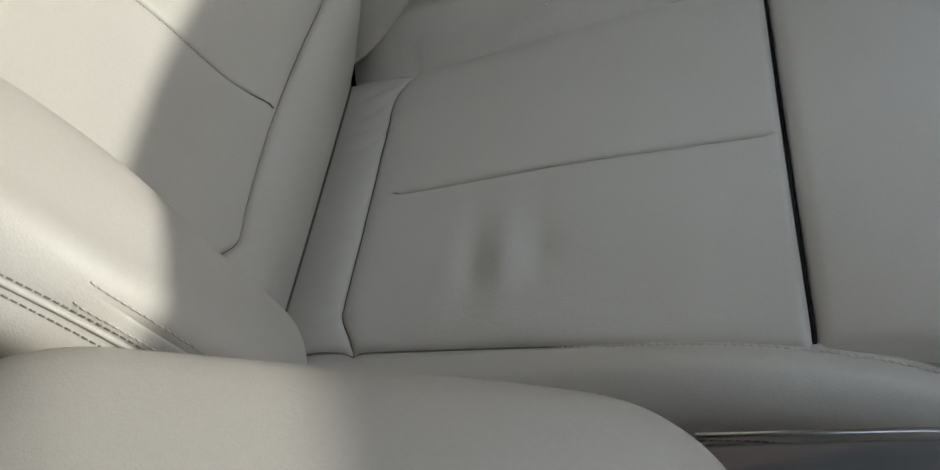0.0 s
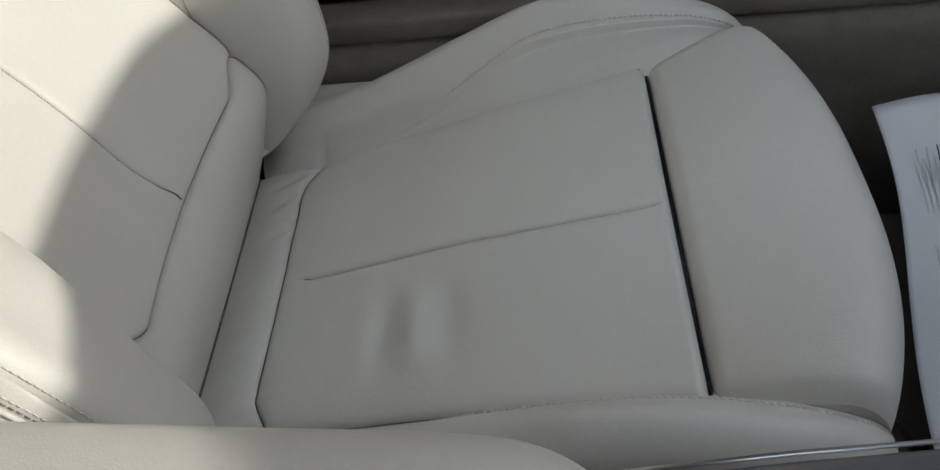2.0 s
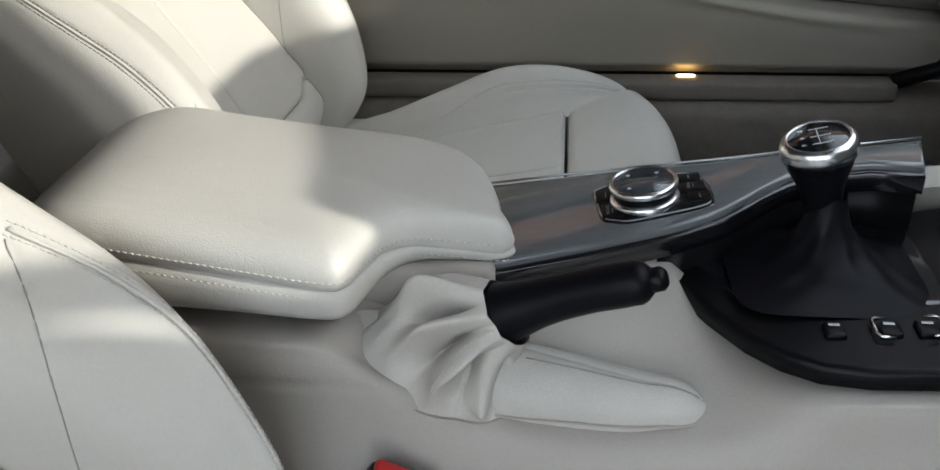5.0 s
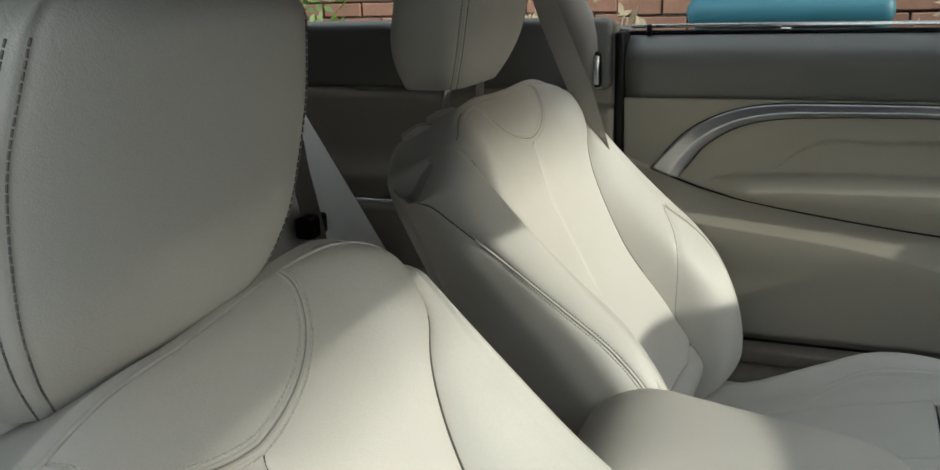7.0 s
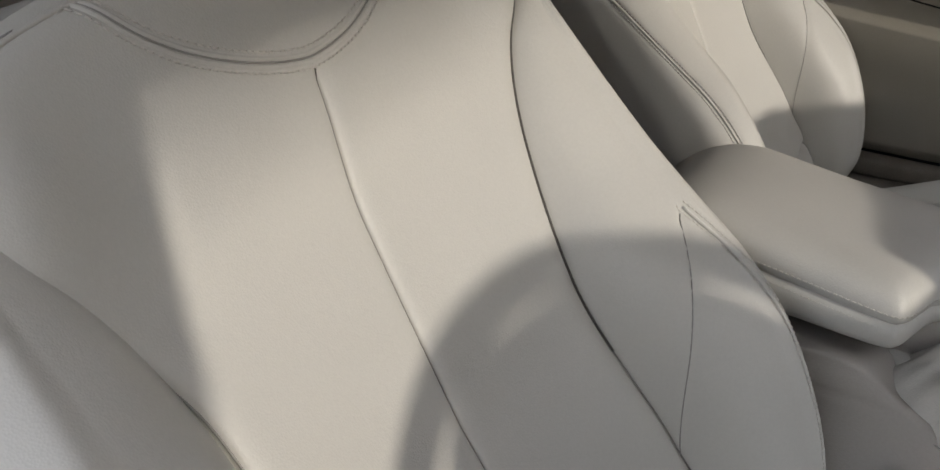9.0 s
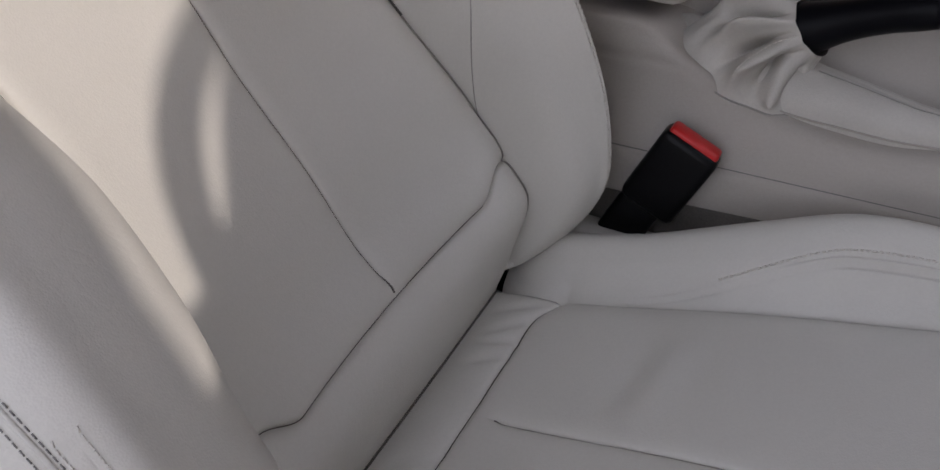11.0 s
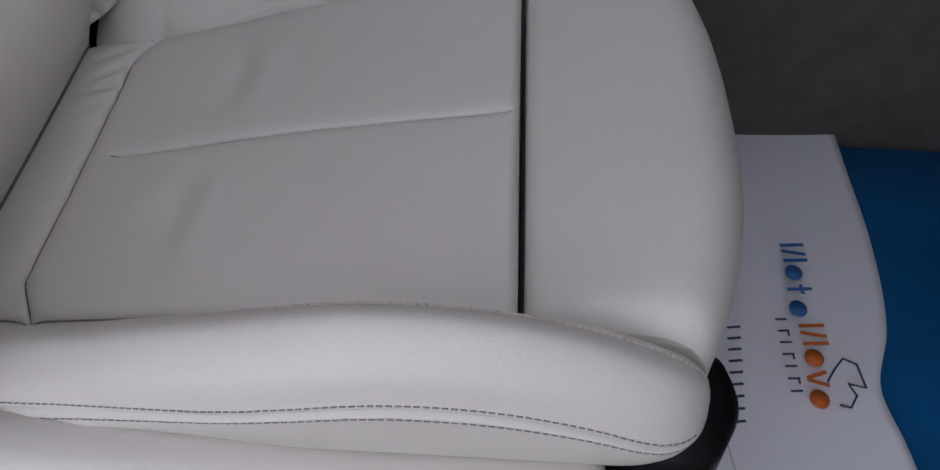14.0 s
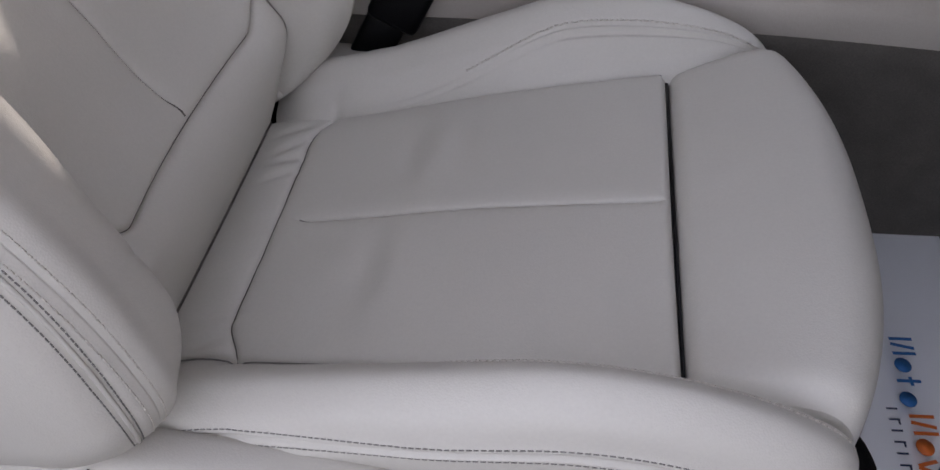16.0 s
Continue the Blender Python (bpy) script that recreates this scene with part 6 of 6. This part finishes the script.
# opaque pane out of view, added to block light at the driver's rear quarter
rq = part("window_block", *boxed(0.80, 0.010, 0.30, 0.003, at=(-0.58, -0.690, 0.985)), GLASS_DARK)
tagged(rq, "unseen opaque dark pane added to darken the rear", "window", kind="structure")
BU, BV = np.meshgrid(np.linspace(0, 1, 30), np.linspace(0, 1, 40), indexing="ij")
BZ = curve(0.14 + 0.48 * BV, [0.14, 0.22, 0.32, 0.45, 0.62], [0.106, 0.110, 0.150, 0.225, 0.272]) + 0.006 * np.sin(14 * BU + 9 * BV) * BV
blue2 = part("floor_sheet", *padded(0.655 + 0.22 * BU, 0.14 + 0.48 * BV, BZ, (0, 0, -0.001)), BLUE_SHEET)
tagged(blue2, "blue plastic protective sheet in the passenger footwell", "floor sheet")

# ---- paper mats ----
def paper_mat(name, f, nx, ny, label):
    U, V = np.meshgrid(np.linspace(0, 1, nx), np.linspace(0, 1, ny), indexing="ij")
    X, Y, Z = f(U, V)
    ob = part(name, *padded(X, Y, Z, (0, 0, -0.0006)), PAPER)
    return tagged(ob, label, "paper mat")


def sheet(U, V):
    y = -0.66 + 0.590 * V
    right = curve(V, [0, 0.18, 0.315, 0.395, 0.50, 0.68, 0.85, 1.0], [0.80, 0.790, 0.784, 0.779, 0.801, 0.816, 0.814, 0.811])
    x = 0.50 + (right - 0.50) * U
    return x, y, FLOOR_Z + 0.012 + 0.012 * U**3 + 0.006 * np.sin(V * 7) * U**2


pm = paper_mat("paper_mat", sheet, 40, 60, "white printed paper floor mat in the driver's footwell")
blue = part("floor_sheet", *boxed(0.55, 0.62, 0.006, 0.002, at=(0.86, -0.36, FLOOR_Z + 0.004)), BLUE_SHEET)
tagged(blue, "blue plastic protective sheet on the footwell floor", "floor sheet")


def ink(w, h, x, y, mat, turn=0.0, parent=None):
    ob = part("print_bar", *boxed(h, w, 0.0004, 0), mat, parent, smooth=False)
    ob.matrix_world = pose(x, y, FLOOR_Z + 0.0265, 0, -2, turn)
    return ob


# coloured word shapes as plain bars and spots
def ink_spot(x, y, rx, ry, mat):
    disc = [(x + rx * math.cos(a), y + ry * math.sin(a)) for a in np.linspace(0, 2 * math.pi, 28, endpoint=False)]
    return part("print_spot", *slab(disc, FLOOR_Z + 0.0262, 0.0008, 0), mat, pm)


for first, x0, y0, mat in ((True, 0.738, -0.276, INK_BLUE), (False, 0.737, -0.366, INK_ORANGE)):
    for off in (0.0, 0.009, 0.018):
        ink(0.0034, 0.021, x0, y0 - off, mat, 4 - 14 * (off == 0.009), pm)
    ink_spot(x0 - 0.004, y0 - 0.032, 0.0075, 0.0085, mat)
    if first:
        ink(0.0034, 0.021, x0 - 0.003, y0 - 0.051, mat, 4, pm)
        ink(0.010, 0.003, x0 - 0.001, y0 - 0.051, mat, 4, pm)
        ink_spot(x0 - 0.008, y0 - 0.072, 0.0075, 0.0085, mat)
    else:
        for turn, off in ((22, 0.049), (-18, 0.056)):
            ink(0.0034, 0.017, x0 - 0.006, y0 - off, mat, turn, pm)
        ink_spot(x0 - 0.008, y0 - 0.071, 0.0075, 0.0085, mat)
for k in range(7):
    ink(0.0018, 0.0095, 0.7128 - 0.0001 * k, -0.361 - 0.0117 * k, INK_DARK, 4, pm)
    if k % 2:
        ink(0.0055, 0.0016, 0.7165 - 0.0001 * k, -0.363 - 0.0117 * k, INK_DARK, 4, pm)
emblem = [(0.739, -0.420), (0.747, -0.408), (0.756, -0.397), (0.766, -0.402), (0.768, -0.424), (0.755, -0.421), (0.759, -0.432), (0.752, -0.443), (0.744, -0.441)]
part("print_outline", *tube([(x, y, FLOOR_Z + 0.0255) for x, y in emblem], 0.0009, 5), INK_DARK, pm)
for k in range(9):
    ink(0.0022, 0.011, 0.672 - 0.0012 * k, -0.372 - 0.0112 * k, INK_DARK, 8, pm)
ink(0.11, 0.0012, 0.648, -0.45, ICON, 6, pm)


def sheet2(U, V):
    y = 0.16 + 0.42 * V
    x = 0.565 + 0.110 * U + 0.004 * np.sin(9 * V)
    return x, y, curve(y, [0.16, 0.22, 0.32, 0.45, 0.62], [0.112, 0.116, 0.165, 0.25, 0.305]) + 0.010 * np.sin(U * 3.0)


pm2 = paper_mat("paper_mat", sheet2, 30, 40, "white printed paper mat curled up in the passenger footwell")
for k in range(5):
    ob = part("print_bar", *boxed(0.0011, 0.15 - 0.02 * (k % 2), 0.0004, 0), ICON if k < 4 else INK_DARK, pm2, smooth=False)
    u = 0.10 + 0.035 * k
    ob.matrix_world = pose(0.575 + 0.12 * u, 0.455, 0.2545 + 0.010 * math.sin(u * 3), 25, 0, 0)

# ---- outside ----
GROUND_Z = -0.30
ground = part("ground", *boxed(160, 160, 0.1, 0, at=(0, 0, GROUND_Z - 0.05)), DRIVE, smooth=False)
tagged(ground, "pale concrete driveway round the car", "ground", kind="structure")
WALL_Y = 3.6
# the wall's unseen upper part is added to block sky from this side
wall = part("wall_garden", *boxed(9.4, 0.20, 5.0, 0, at=(0, WALL_Y + 0.112, GROUND_Z + 2.5)), MORTAR, smooth=False)
tagged(wall, "red-brown brick wall across the driveway", "brick wall", kind="structure")


# unseen walls, added to darken the headrests from ahead and the driver's side
for name, w, d, h, x, y in (("wall_sky_block_front", 0.25, 14.0, 2.1, 8.0, 0.5), ("wall_sky_block_side", 6.7, 0.25, 4.0, 4.55, -2.6)):
    ob = part(name, *boxed(w, d, h, 0.01, at=(x, y, GROUND_Z + h / 2)), MORTAR, smooth=False)
    tagged(ob, "plain unseen wall added to block low sky light", "wall", kind="structure")


def storage_bin(x, y, w):
    b = empty("storage_bin", (x, y, GROUND_Z))
    tagged(b, "teal plastic storage bin with a ribbed lid", "bin")
    h = 1.02
    part("bin_body", *boxed(w, 0.55, h, 0.03, 3, at=(0, 0, h / 2)), TEAL, b)
    part("bin_rim", *boxed(w + 0.05, 0.60, 0.05, 0.015, 2, at=(0, 0, h + 0.0)), TEAL, b)
    lid = part("bin_lid", *boxed(w + 0.06, 0.62, 0.10, 0.04, 3, at=(0, 0, h + 0.085)), TEAL, b)
    for k in range(4):
        part("lid_rib", *boxed(w * 0.9, 0.02, 0.012, 0.005, at=(0, -0.2 + 0.13 * k, h + 0.138)), TEAL, lid)
    part("lock_plate", *boxed(0.035, 0.01, 0.04, 0.003, at=(0.0, -0.305, h + 0.01)), ICON, b, "pale lock plate")
    return b


storage_bin(0.0, 3.15, 0.66)


def shrub(x, y, r, h, mat, label, seed, leaf=0.05, n=420):
    rnd = random.Random(seed)
    t = empty("shrub", (x, y, GROUND_Z))
    tagged(t, label, "shrub")
    stems = []
    for k in range(9):
        a, q = rnd.uniform(0, 6.28), rnd.uniform(0.3, 1.0)
        stems.append(tube([(0.03 * math.cos(a), 0.03 * math.sin(a), 0), (0.4 * q * r * math.cos(a), 0.4 * q * r * math.sin(a), 0.5 * h), (q * r * math.cos(a), q * r * math.sin(a), h * rnd.uniform(0.8, 1))], [0.012, 0.008, 0.003], 5))
    part("stems", *joined(*stems), STRAW, t)
    vs, fs = [], []
    for k in range(n):
        a, q, z = rnd.uniform(0, 6.28), r * math.sqrt(rnd.random()) * 1.05, h * (0.25 + 0.8 * rnd.random())
        c = Vector((q * math.cos(a), q * math.sin(a), z + 0.1 * math.sin(a * 3)))
        d = Vector((rnd.gauss(0, 1), rnd.gauss(0, 1), rnd.gauss(0.4, 1))).normalized() * leaf * rnd.uniform(0.6, 1.3)
        w = d.orthogonal().normalized() * leaf * 0.35
        i = len(vs)
        vs += [tuple(c - d), tuple(c + w), tuple(c + d), tuple(c - w)]
        fs.append((i, i + 1, i + 2, i + 3))
    part("crown", vs, fs, mat, t, smooth=False)
    return t


shrub(-2.55, 3.25, 0.42, 1.15, LEAF, "green leafy shrub in front of the brick wall", 3, 0.045, 900)
shrub(-0.85, 3.2, 0.28, 1.10, STRAW, "dry straw-coloured plant in front of the brick wall", 5, 0.05, 380)
shrub(0.62, 3.3, 0.20, 1.05, STRAW, "dry stems beside the teal bin", 8, 0.04, 220)


def stone_pile():
    rnd = random.Random(11)
    p = empty("stone_wall", (1.35, 3.35, GROUND_Z))
    tagged(p, "rough sandstone block wall beside the bin", "stone wall")
    for row in range(9):
        for k in range(6):
            sx, sz = rnd.uniform(0.14, 0.21), 0.125
            bm = bmesh.new()
            bmesh.ops.create_cube(bm, size=1, matrix=Matrix.Diagonal((sx, 0.22, sz, 1)))
            bmesh.ops.bevel(bm, geom=bm.edges[:], offset=0.02, segments=2, affect="EDGES")
            for v in bm.verts:
                v.co += Vector((rnd.gauss(0, 0.005), rnd.gauss(0, 0.006), rnd.gauss(0, 0.004)))
            part("stone", *from_bm(bm, Matrix.Translation((-0.5 + 0.2 * k + 0.08 * (row % 2), rnd.uniform(-0.02, 0.02), 0.065 + 0.128 * row))), STONE, p)
    return p


stone_pile()

# bricks of the wall: the courses that show above the car's waist
BL, BH = 0.215, 0.065
brick_v, brick_f = boxed(BL, 0.09, BH, 0.004, 1)
brick_me = bpy.data.meshes.new("brick")
brick_me.from_pydata(brick_v, [], brick_f)
brick_me.materials.append(BRICK)
rb = random.Random(4)
for row in range(9):
    for k in range(24):
        x, z = -3.4 + (k + 0.5 * (row % 2)) * (BL + 0.011), 0.50 + row * (BH + 0.011)
        ob = new("brick", brick_me)
        ob.parent = wall
        ob.location = (x, WALL_Y + rb.uniform(-0.003, 0.003), z)
bulk_bricks = []
for row in range(65):
    z = GROUND_Z + 0.04 + row * (BH + 0.011)
    for k in range(41):
        x = -4.4 + (k + 0.5 * (row % 2)) * (BL + 0.011)
        if 0.46 < z < 1.16 and -3.5 < x < 2.1:
            continue
        bulk_bricks.append(moved(boxed(BL, 0.09, BH, 0, at=(0, 0, 0)), Matrix.Translation((x, WALL_Y, z))))
rest = part("brick_courses", *joined(*bulk_bricks), BRICK, wall, smooth=False)
rest["kind"] = "stuff"
